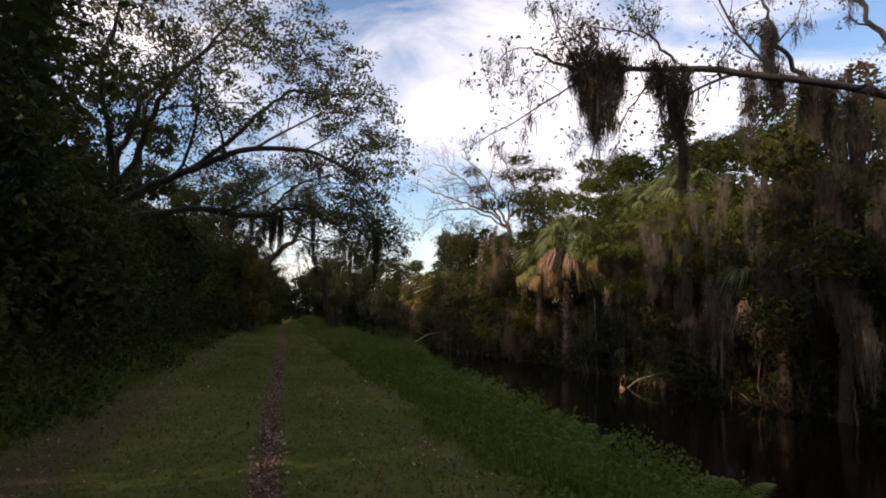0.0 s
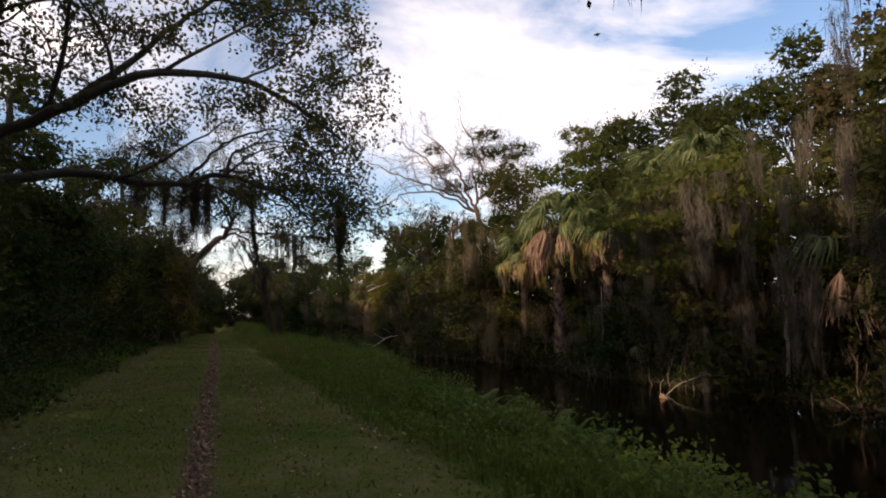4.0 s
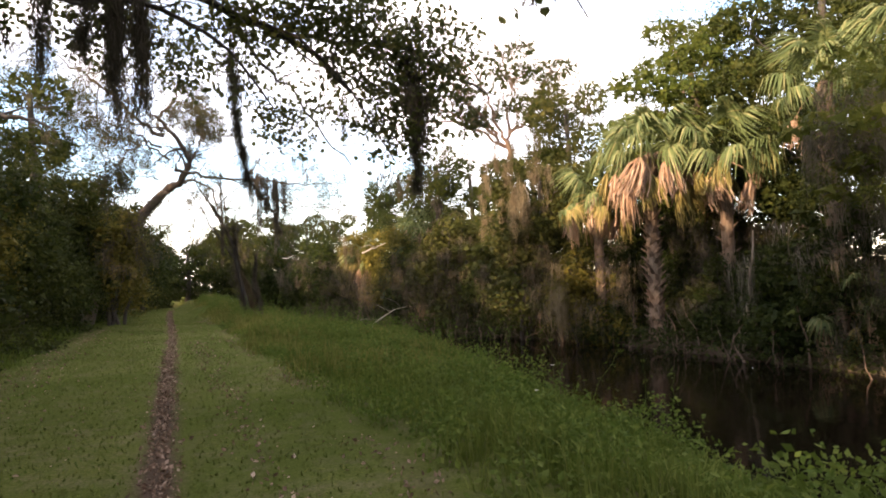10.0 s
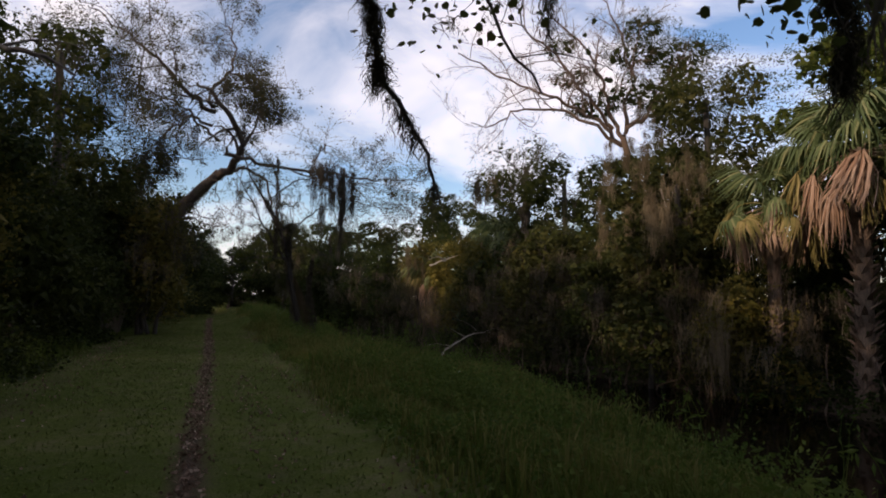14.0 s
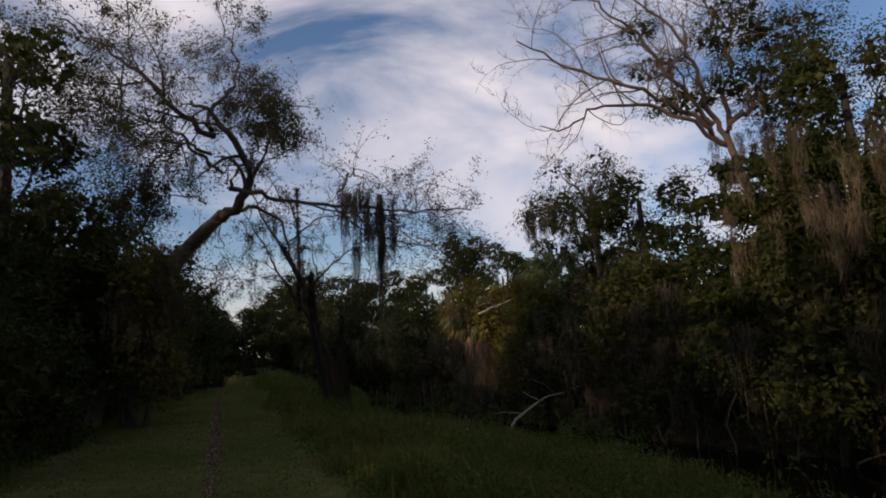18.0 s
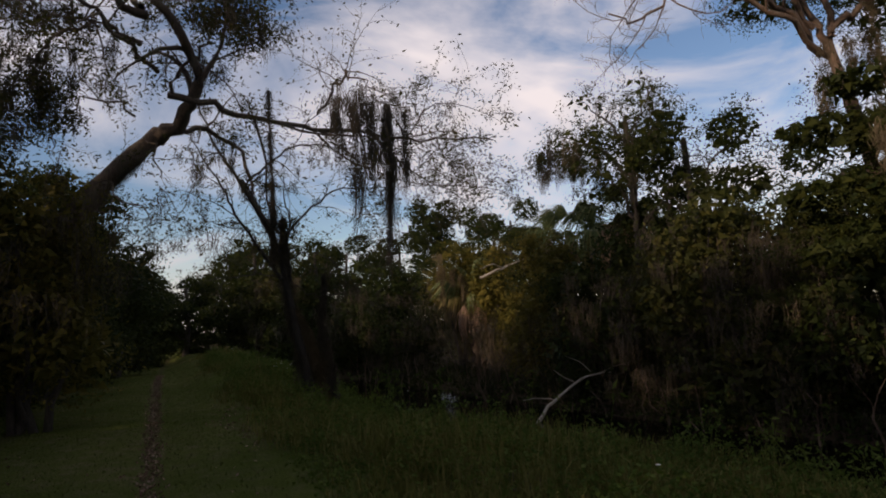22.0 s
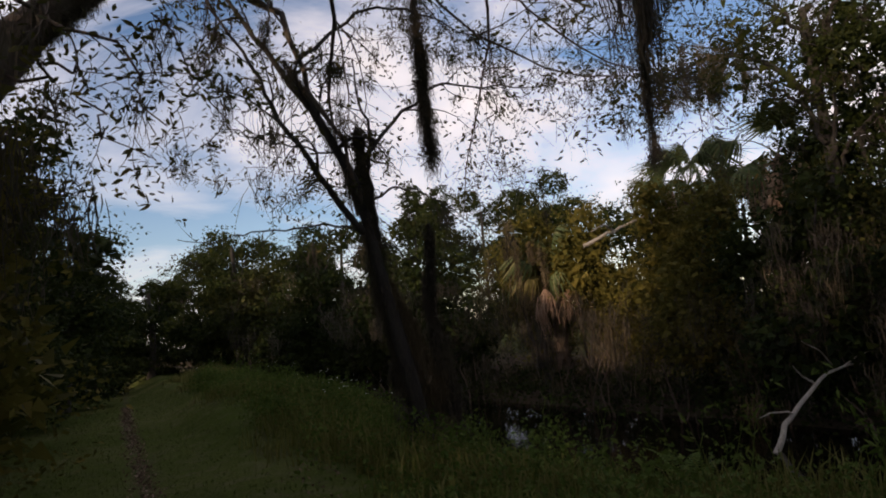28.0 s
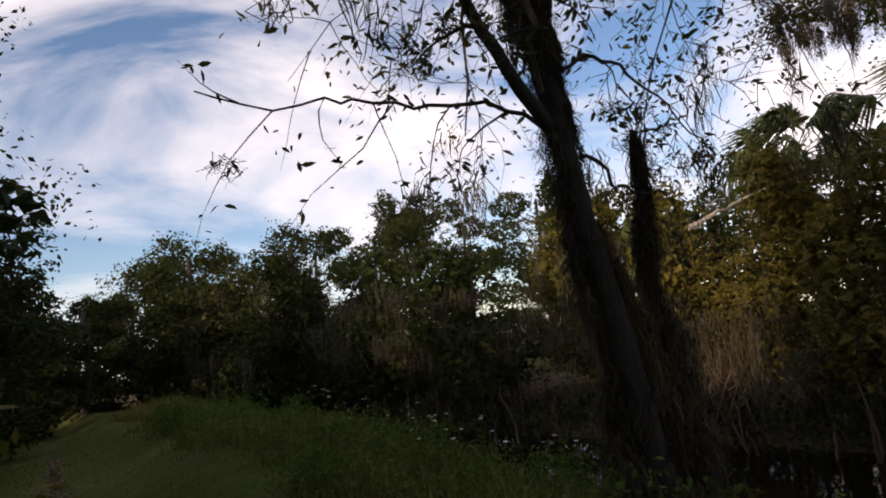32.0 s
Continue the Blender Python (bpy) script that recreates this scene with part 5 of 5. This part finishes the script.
for k in range(12):
    hanging_moss(dead_tree, _r, (13.2 + 3.6 * _r.random(), 38.4 + 1.4 * _r.random(), 6.8 + 2.8 * _r.random()), 0.6 + 0.9 * _r.random(), 0.08 + 0.10 * _r.random(), 200, mat=SUNMOSS if k % 2 else BROWNMOSS, label="beard of Spanish moss in pale sunlit tan")

limb_tree = tree("moss_hung_tree", (13.8, 9.4, -0.9), ((13.8, 9.4, -1.1), (13.6, 9.4, 3.0), (13.0, 9.4, 6.2)), 0.28,
                 [(((13.0, 9.4, 5.7), (11.4, 9.1, 5.95), (8.4, 9.1, 5.95), (7.0, 9.1, 6.05), (5.6, 9.1, 5.9), (4.6, 9.1, 5.75), (3.9, 9.1, 5.9)), 0.10, 7, 2, 13),
                  (((13.0, 9.4, 6.2), (12.0, 9.8, 8.0), (10.6, 10.0, 9.6)), 0.10, 3, 2, 7),
                  (((6.6, 9.1, 6.05), (5.6, 9.3, 6.5), (4.4, 9.3, 6.5)), 0.03, 8, 2, 8),
                  (((9.6, 9.2, 6.0), (9.0, 9.4, 7.2), (8.8, 9.6, 8.6)), 0.06, 5, 2, 7)],
                 OLIVE, 618, "nearly bare tree with a moss-laden limb over the canal", each=3, kids=5, depth=2, mossy=120, moss_len=0.5, leaf=0.075, ratio=0.34, crook=0.05)
for a, ln, wd, st in (((4.62, 9.1, 5.95), 0.8, 0.10, 170), ((4.82, 9.1, 6.05), 1.5, 0.13, 340), ((5.04, 9.1, 6.1), 2.1, 0.14, 480), ((5.28, 9.1, 6.05), 1.6, 0.13, 380), ((5.5, 9.1, 5.95), 0.9, 0.10, 200), ((6.1, 9.1, 6.0), 0.8, 0.10, 170), ((6.32, 9.1, 6.05), 1.2, 0.14, 340), ((6.56, 9.1, 6.05), 1.5, 0.13, 340), ((6.8, 9.1, 6.0), 1.0, 0.10, 200), ((6.72, 9.1, 5.4), 2.2, 0.05, 200),
                      ((8.3, 9.2, 6.2), 1.0, 0.16, 260), ((8.8, 9.3, 7.2), 1.5, 0.14, 300), ((8.9, 9.2, 6.4), 1.2, 0.2, 340), ((9.6, 9.2, 6.3), 1.3, 0.20, 340), ((10.2, 9.3, 6.2), 1.7, 0.18, 340), ((10.8, 9.3, 6.1), 2.2, 0.22, 400)):
    hanging_moss(limb_tree, _r, a, ln, wd, st * 2)


# ---- grass, weeds and litter ----
def blades(name, label, uv, height, mat, rng, width=0.006, bend=0.5, simple=False):
    n = len(uv)
    z = ground_z(uv[:, 0], uv[:, 1])
    p = WN(np.column_stack((uv, z)))
    a = rng.uniform(0, 2 * math.pi, n)
    d = np.stack((np.cos(a), np.sin(a), np.zeros(n)), 1)
    e = np.stack((-np.sin(a), np.cos(a), np.zeros(n)), 1)
    h = (height * (0.5 + rng.random(n)))[:, None]
    b = bend * rng.random(n)[:, None]
    w = width * (0.6 + 0.8 * rng.random(n))[:, None]
    up = np.array((0, 0, 1.0))
    mid, tip = p + up * h * 0.6 + d * h * b * 0.35, p + up * h * (1 - 0.35 * b) + d * h * b
    s = Soup()
    if simple:
        s.add(np.stack((p - e * w, p + e * w, tip), 1).reshape(-1, 3), np.arange(n)[:, None] * 3 + np.array((0, 1, 2)))
        return tagged(new(name, s.done(name, mat)), label, "grass", kind="stuff")
    V = np.stack((p - e * w, p + e * w, mid + e * w * 0.8, mid - e * w * 0.8, tip), 1).reshape(-1, 3)
    q = np.arange(n)[:, None] * 5
    s.add(V, q + np.array((0, 1, 2, 3)))
    s.l.append((q + np.array((3, 2, 4))).ravel())
    s.s.append(np.full(n, 3))
    return tagged(new(name, s.done(name, mat)), label, "grass", kind="stuff")


rng = np.random.default_rng(77)


def scatter(n, u0, u1, v0, v1, power=1.0):
    return np.column_stack((rng.uniform(u0, u1, n), v0 + (v1 - v0) * rng.random(n) ** power))


def swell(u, v):
    """Rise and fall of the rank growth on the verge, 0 to 1."""
    return 0.5 + 0.28 * np.sin(1.35 * u + 0.9 * v) + 0.22 * np.sin(0.47 * v - 1.2 * u + 2.0)


def tufts(name, label, uv, height, mat, per, width, bend, spread=0.07):
    """Blades gathered in tufts that lean apart."""
    at = np.repeat(uv, per, 0) + rng.normal(size=(len(uv) * per, 2)) * spread
    return blades(name, label, at, np.repeat(height, per), mat, rng, width, bend)


uv = scatter(100000, -3.4, 2.3, 1.5, 66, 1.25)
keep = np.abs(uv[:, 0] - path_mid(uv[:, 1])) > 0.10 + 0.16 * rng.random(len(uv))
keep &= (np.abs(uv[:, 0] - 1.95) > 0.25 * rng.random(len(uv))) & (np.abs(uv[:, 0] + 2.1) > 0.3 * rng.random(len(uv)))
blades("mown_grass", "short mown grass with clover on the trail", uv[keep], np.full(keep.sum(), 0.034), GRASS, rng, 0.008, 2.0, True)
clover = Soup()
uv = scatter(3400, -3.2, 2.0, 2.0, 50, 1.3)
uv = uv[(np.abs(uv[:, 0] - path_mid(uv[:, 1])) > 0.25) & (np.sin(uv[:, 0] * 2.3 + uv[:, 1] * 0.7) + np.sin(uv[:, 1] * 1.9 - uv[:, 0]) > -0.3)]
at = np.repeat(uv, 9, 0) + rng.normal(size=(len(uv) * 9, 2)) * 0.12
leaves(clover, WN(np.column_stack((at, ground_z(at[:, 0], at[:, 1]) + 0.010 + 0.02 * rng.random(len(at))))), 0.022, rng, "oval", 0.0)
tagged(new("clover", clover.done("clover", WEED)), "low clover and small weeds in the mown trail", "clover", kind="stuff")

uv = scatter(7200, 1.9, 7.6, 2.0, 34, 0.9)
uv = uv[(uv[:, 0] < near_edge(uv[:, 1]) - 0.2) & (rng.random(len(uv)) < smooth(1.9, 2.6, uv[:, 0] + 0.25 * np.sin(uv[:, 1] * 0.9)))]
tufts("verge_grass", "lush rank grass in tufts on the canal verge", uv, (0.14 + 0.34 * swell(uv[:, 0], uv[:, 1])) * (0.45 + 0.55 * smooth(2.0, 3.0, uv[:, 0])), LUSH, 8, 0.0075, 0.9)
uv = scatter(7000, 1.7, 8.4, 24, 66, 0.9)
uv = uv[(uv[:, 0] < near_edge(uv[:, 1]) - 0.2) & (rng.random(len(uv)) < smooth(1.8, 2.6, uv[:, 0] + 0.3 * np.sin(uv[:, 1] * 1.1)))]
tufts("tall_grass", "pale tall grass in tufts where the trail bends", uv, (0.20 + 0.38 * swell(uv[:, 0], uv[:, 1])) * (0.4 + 0.6 * smooth(1.9, 2.9, uv[:, 0])), TALL, 8, 0.010, 0.8, 0.09)
uv = scatter(2600, -3.9, -2.6, 1.0, 66)
tufts("edge_grass", "uncut grass along the shrub edge", uv, 0.10 + 0.22 * smooth(-2.6, -3.3, uv[:, 0]), LUSH, 8, 0.008, 0.9)

litter = Soup()
uv = np.column_stack((rng.normal(0, 0.085, 11000), 1.5 + 58.5 * rng.random(11000) ** 1.5))
uv[:, 0] += path_mid(uv[:, 1])
side = np.column_stack((1.95 + rng.normal(0, 0.20, 2000), 2 + 44 * rng.random(2000) ** 1.3))
side[:, 0] += 0.16 * np.sin(side[:, 1] * 0.55) + 0.10 * np.sin(side[:, 1] * 1.7)
side = side[np.sin(side[:, 1] * 1.1) + np.sin(side[:, 1] * 0.43 + 1) > -0.7]
third = np.column_stack((0.95 + rng.normal(0, 0.12, 1000), 2 + 30 * rng.random(1000)))
left = np.column_stack((-2.1 + rng.normal(0, 0.35, 1500), 2 + 40 * rng.random(1500)))
uv = np.concatenate((uv, side, third, left, scatter(1000, -3.4, 2.0, 1.5, 40)))
leaves(litter, WN(np.column_stack((uv, ground_z(uv[:, 0], uv[:, 1]) + 0.012))), 0.045, rng, "oval", 0.0)
tagged(new("leaf_litter", litter.done("leaf_litter", LITTER)), "brown fallen leaves along the worn middle strip", "leaf litter", kind="stuff")

weeds = Soup()
uv = scatter(8200, 2.1, 8.6, 1.5, 44, 0.95)
uv = uv[(uv[:, 0] < near_edge(uv[:, 1]) + 0.05) & (rng.random(len(uv)) < 0.25 + 0.75 * swell(uv[:, 0] * 1.4, uv[:, 1] * 1.2))]
far = scatter(1500, 2.4, 7.4, 44, 60)
uv = np.concatenate((uv, far[far[:, 0] < near_edge(far[:, 1]) - 0.1]))
base = WN(np.column_stack((uv, np.maximum(ground_z(uv[:, 0], uv[:, 1]), -1.0))))
hh = (0.16 + 0.50 * swell(uv[:, 0], uv[:, 1]) * (0.6 + 0.6 * rng.random(len(uv)))) * (0.35 + 0.65 * smooth(2.0, 3.2, uv[:, 0]))
heap = np.concatenate((scatter(260, 2.7, 8.6, 3, 46, 0.9), scatter(70, 3.3, 4.9, 4, 17), scatter(90, 2.2, 5.4, 45, 58), np.column_stack((near_edge(np.linspace(44, 60, 60)) - rng.uniform(0.1, 0.9, 60), np.linspace(44, 60, 60)))))
heap = heap[heap[:, 0] < near_edge(heap[:, 1]) + 0.1]
for u, v in heap:
    r, h = rng.uniform(0.28, 0.62), rng.uniform(0.35, 0.90)
    d = unit(rng, 260)
    d[:, 2] = np.abs(d[:, 2])
    z = max(float(ground_z(np.array(u), np.array(v))), -1.0)
    leaves(weeds, W(u, v, z) + d * (r, r, h) * (0.7 + 0.35 * rng.random(260))[:, None], 0.058, rng, "oval", 0.1)
pts = np.repeat(base, 14, 0) + np.column_stack((rng.normal(size=(len(uv) * 14, 2)) * 0.11, np.repeat(hh, 14) * rng.uniform(0.2, 1.0, len(uv) * 14)))
leaves(weeds, pts, 0.060, rng, "oval", 0.15)
tagged(new("verge_weeds", weeds.done("verge_weeds", WEED)), "leafy green weeds thick on the canal verge", "weeds", kind="stuff")


# ---- small things on the banks ----
def stem_thing(name, label, category, lines, mat, at):
    """A bare branch or log: several tapering stems as parts; lines of (plan points, radius)."""
    rng = np.random.default_rng(len(lines) * 31 + int(at[1] * 10))
    b = W(*at)
    root = thing(name, b, label, category)
    for k, (pts, r) in enumerate(lines):
        s = Soup()
        line = spline(WN(pts) - b, 12) + rng.normal(size=(12, 3)) * r * 0.35
        s.tube(line, np.linspace(r, r * 0.35, 12), 7)
        part("branch" if k else "stem", s.done("branch", mat, True), root)
    return root


stem_thing("fallen_branch", "bleached forked branch rising out of the canal", "branch",
           [(((9.3, 44.6, -1.15), (9.7, 44.6, -0.78), (10.1, 44.6, -0.50), (10.75, 44.55, -0.06), (11.3, 44.5, 0.06), (11.9, 44.4, 0.10)), 0.055), (((10.05, 44.6, -0.5), (9.6, 44.55, -0.40), (9.0, 44.5, -0.40)), 0.020),
            (((10.7, 44.55, -0.08), (10.3, 44.5, 0.10), (9.95, 44.4, 0.30)), 0.020), (((11.3, 44.5, 0.06), (10.9, 44.45, 0.42), (10.3, 44.4, 0.68)), 0.017), (((11.5, 44.5, 0.08), (11.9, 44.4, 0.26), (12.3, 44.3, 0.30)), 0.018)], DEADWOOD, (9.3, 44.6, -1.1))
stem_thing("leaning_sapling", "thin pale leaning trunk at the water's edge", "sapling", [(((15.3, 21.3, -1.0), (15.2, 21.8, 0.8), (15.3, 22.6, 2.8)), 0.075), (((15.2, 21.7, 0.7), (15.0, 21.9, 1.6), (14.9, 22.2, 2.4)), 0.03)], PALEBARK, (15.3, 21.3, -0.9))
stem_thing("leaning_sapling", "thin pale trunk at the water's edge", "sapling", [(((15.2, 18.6, -1.0), (15.2, 18.5, 1.4), (15.3, 18.8, 3.9)), 0.07)], PALEBARK, (15.2, 18.6, -0.9))
stem_thing("leaning_sapling", "thin pale trunk among the mossy shrubs", "sapling", [(((14.9, 26.8, -1.0), (14.5, 26.2, 0.6), (14.1, 25.6, 2.4)), 0.06)], PALEBARK, (14.9, 26.8, -0.9))
stem_thing("hanging_twig", "bleached crooked twig hanging in tan moss", "twig", [(((13.2, 35.2, 5.1), (13.45, 35.3, 4.7), (13.5, 35.3, 4.2), (13.42, 35.3, 3.8)), 0.026)], DEADWOOD, (13.2, 35.2, 5.0))
stem_thing("bare_log", "pale bare log lying in the vines", "log", [(((11.0, 50.2, 3.2), (11.6, 49.8, 3.5), (12.5, 49.4, 3.85)), 0.06), (((11.7, 49.8, 3.55), (11.2, 49.6, 3.65), (10.7, 49.5, 3.5)), 0.035)], DEADWOOD, (11.0, 50.2, 3.2))
stem_thing("bare_log", "curved pale root arching from the bank into the water", "log", [(((15.2, 19.6, -0.8), (14.2, 20.2, -0.45), (13.2, 20.6, -0.7), (12.6, 20.8, -1.2)), 0.035)], PALEBARK, (15.2, 19.6, -0.8))
for k, (u, v, dz, lab) in enumerate(((14.9, 22.4, -0.75, "dry orange palm leaf fallen on the bank"), (12.6, 20.6, -0.55, "dry tan palm leaf caught on a root"), (14.2, 16.6, -0.7, "dry palm leaf fallen at the water's edge"))):
    root = thing("fallen_palm_leaf", W(u, v, dz), lab, "palm leaf", "fallen palm leaves")
    ob = part("blade", DEADS[k], root)
    ob.matrix_local = pose(0, 0, 0, -12, 18, 70 + 60 * k) @ Matrix.Scale(0.55, 4)

# low stems and roots along the far water line
rng = np.random.default_rng(88)
roots = Soup()
for k in range(260):
    v = rng.uniform(6, 66)
    u = float(far_edge(v)) + rng.uniform(-0.5, 0.8)
    p = W(u, v, -1.15)
    q = p + np.append(rng.normal(size=2) * 0.35, rng.uniform(0.5, 1.8))
    roots.tube(wander(p, q, rng, 5, 0, 0.14), np.linspace(0.03, 0.008, 5) * rng.uniform(0.6, 1.5), 4)
tagged(new("bank_stems", roots.done("bank_stems", REDBARK, True)), "tangle of thin bare stems along the far water line", "stems", kind="stuff")
for mat, many, label in ((BROWNMOSS, 380, "brown moss and dead vines trailing into the water"), (MOSS, 520, "dark grey moss hanging low over the water")):
    hem = Soup()
    vv = np.where(rng.random(many) < 0.22, rng.uniform(8, 24, many), 31.4 + 29 * rng.random(many) ** 1.1)
    tops = WN(np.column_stack((far_edge(vv) + rng.uniform(-0.5, 1.0, many), vv, rng.uniform(-0.6, 2.1, many))))
    moss(hem, tops, 0.9, rng, 20, 0.15, 0.0065)
    tagged(new("bank_moss", hem.done("bank_moss", mat)), label, "moss", kind="stuff")
low = Soup()
uv = np.column_stack((np.zeros(3600), rng.uniform(4, 68, 3600)))
uv[:, 0] = far_edge(uv[:, 1]) + rng.uniform(-0.4, 1.6, 3600)
base = WN(np.column_stack((uv, np.maximum(ground_z(uv[:, 0], uv[:, 1]), -1.0))))
pts = np.repeat(base, 8, 0) + np.column_stack((rng.normal(size=(3600 * 8, 2)) * 0.16, rng.uniform(0.02, 0.7, 3600 * 8)))
leaves(low, pts, 0.12, rng, "oval", 0.3)
tagged(new("bank_undergrowth", low.done("bank_undergrowth", DARK)), "dark low undergrowth on the far bank", "undergrowth", kind="stuff")


edge = Soup()
uv = np.column_stack((rng.uniform(-4.6, -2.9, 4200) + 0.25 * np.sin(np.arange(4200)), rng.uniform(-2, 66, 4200)))
uv[:, 0] += 0.3 * np.sin(uv[:, 1] * 0.8)
base = WN(np.column_stack((uv, ground_z(uv[:, 0], uv[:, 1]))))
tall = np.repeat(0.15 + 0.9 * smooth(-2.8, -3.8, uv[:, 0]), 8)
pts = np.repeat(base, 8, 0) + np.column_stack((rng.normal(size=(4200 * 8, 2)) * 0.14, rng.random(4200 * 8) * tall))
leaves(edge, pts, 0.11, rng, "oval", 0.3)
tagged(new("edge_undergrowth", edge.done("edge_undergrowth", DARK)), "dark low undergrowth below the trail-side shrubs", "undergrowth", kind="stuff")


# ---- ferns on the near verge ----
def fern_frond(seed):
    rng = np.random.default_rng(seed)
    s = Soup()
    mid = np.array([(0, 0.72 * t, 0.50 * math.sin(t * 1.9)) for t in np.linspace(0, 1, 22)])
    s.tube(mid, np.linspace(0.006, 0.002, 22), 3)
    for i in range(3, 22):
        L = 0.20 * math.sin(math.pi * (0.10 + 0.88 * i / 21)) ** 0.8
        for sg in (-1, 1):
            d = np.array((sg * 0.94, 0.30, -0.10))
            e = np.array((0, 0.013, 0))
            s.add([mid[i] - e, mid[i] + d * L * 0.5 - e * 1.2, mid[i] + d * L, mid[i] + d * L * 0.5 + e * 1.2, mid[i] + e], [(0, 1, 2, 3, 4)])
    return s.done("frond", FERN)


FRONDS = [fern_frond(k) for k in range(3)]
rng = np.random.default_rng(5)
places = [(4.1, 5.0), (4.4, 4.2), (3.9, 7.4), (4.2, 10.6), (4.3, 13.0), (3.9, 13.8), (4.2, 14.6), (4.5, 15.6), (4.4, 12.5), (4.1, 12.2), (4.0, 15.3), (3.7, 14.9), (4.4, 14.0), (4.3, 9.2), (5.2, 42.7)]
for u, v in places:
    root = thing("fern", W(u, v, float(ground_z(np.array(u), np.array(v)))), "bright green sword fern on the canal verge", "fern", "ferns on the verge")
    for k in range(11):
        ob = part("frond", FRONDS[k % 3], root)
        sc = 0.6 + 0.35 * rng.random()
        ob.matrix_local = pose(0, 0, 0, 0, 0, k * 33 + rng.normal() * 8) @ pose(0, 0.02, 0.02, 12 + rng.normal() * 10, 0, 0) @ Matrix.Scale(sc, 4)


# ---- tall weeds, reeds and white flowers by the water ----
reeds = Soup()
for k in range(260):
    u, v = rng.uniform(3.2, 6.4), rng.uniform(20, 58)
    if u > near_edge(v) - 0.2:
        continue
    p = W(u, v, float(ground_z(np.array(u), np.array(v))))
    h = rng.uniform(0.6, 1.25)
    q = p + np.array((rng.normal() * 0.25, rng.normal() * 0.25, h))
    line = wander(p, q, rng, 6, -0.05, 0.08)
    reeds.tube(line, np.linspace(0.006, 0.002, 6), 3)
    leaves(reeds, line[np.repeat(np.arange(1, 6), 4)] + rng.normal(size=(20, 3)) * 0.03, 0.075, rng, "narrow", 0.2)
tagged(new("tall_weeds", reeds.done("tall_weeds", WEED)), "tall narrow-leaved weeds near the water", "weeds", kind="stuff")
petals, stalks = Soup(), Soup()
for k in range(74):
    u, v = (rng.uniform(1.8, 6.6), rng.uniform(46, 57)) if k < 70 else (rng.uniform(3.4, 5.4), rng.uniform(16, 42))
    u = min(u, float(near_edge(v)) - 0.7 - 2.0 * rng.random())
    g = float(ground_z(np.array(u), np.array(v)))
    h = rng.uniform(0.7, 1.05) if k < 70 else rng.uniform(0.5, 0.8)
    p = W(u, v, g)
    q = p + np.array((rng.normal() * 0.12, rng.normal() * 0.12, h))
    stalks.tube(wander(p, q, rng, 4, 0, 0.06), np.linspace(0.004, 0.002, 4), 3)
    for a in range(6):
        d = np.array((math.cos(a * 1.047), math.sin(a * 1.047), 0.15)) * 0.026
        e = np.array((-math.sin(a * 1.047), math.cos(a * 1.047), 0)) * 0.009
        petals.add([q, q + d * 0.6 + e, q + d, q + d * 0.6 - e], [(0, 1, 2, 3)])
tagged(new("flower_heads", petals.done("flower_heads", FLOWER)), "small white daisy-like flowers on the verge", "flowers", kind="stuff")
tagged(new("flower_stalks", stalks.done("flower_stalks", WEED)), "thin green flower stalks on the verge", "stalks", kind="stuff")
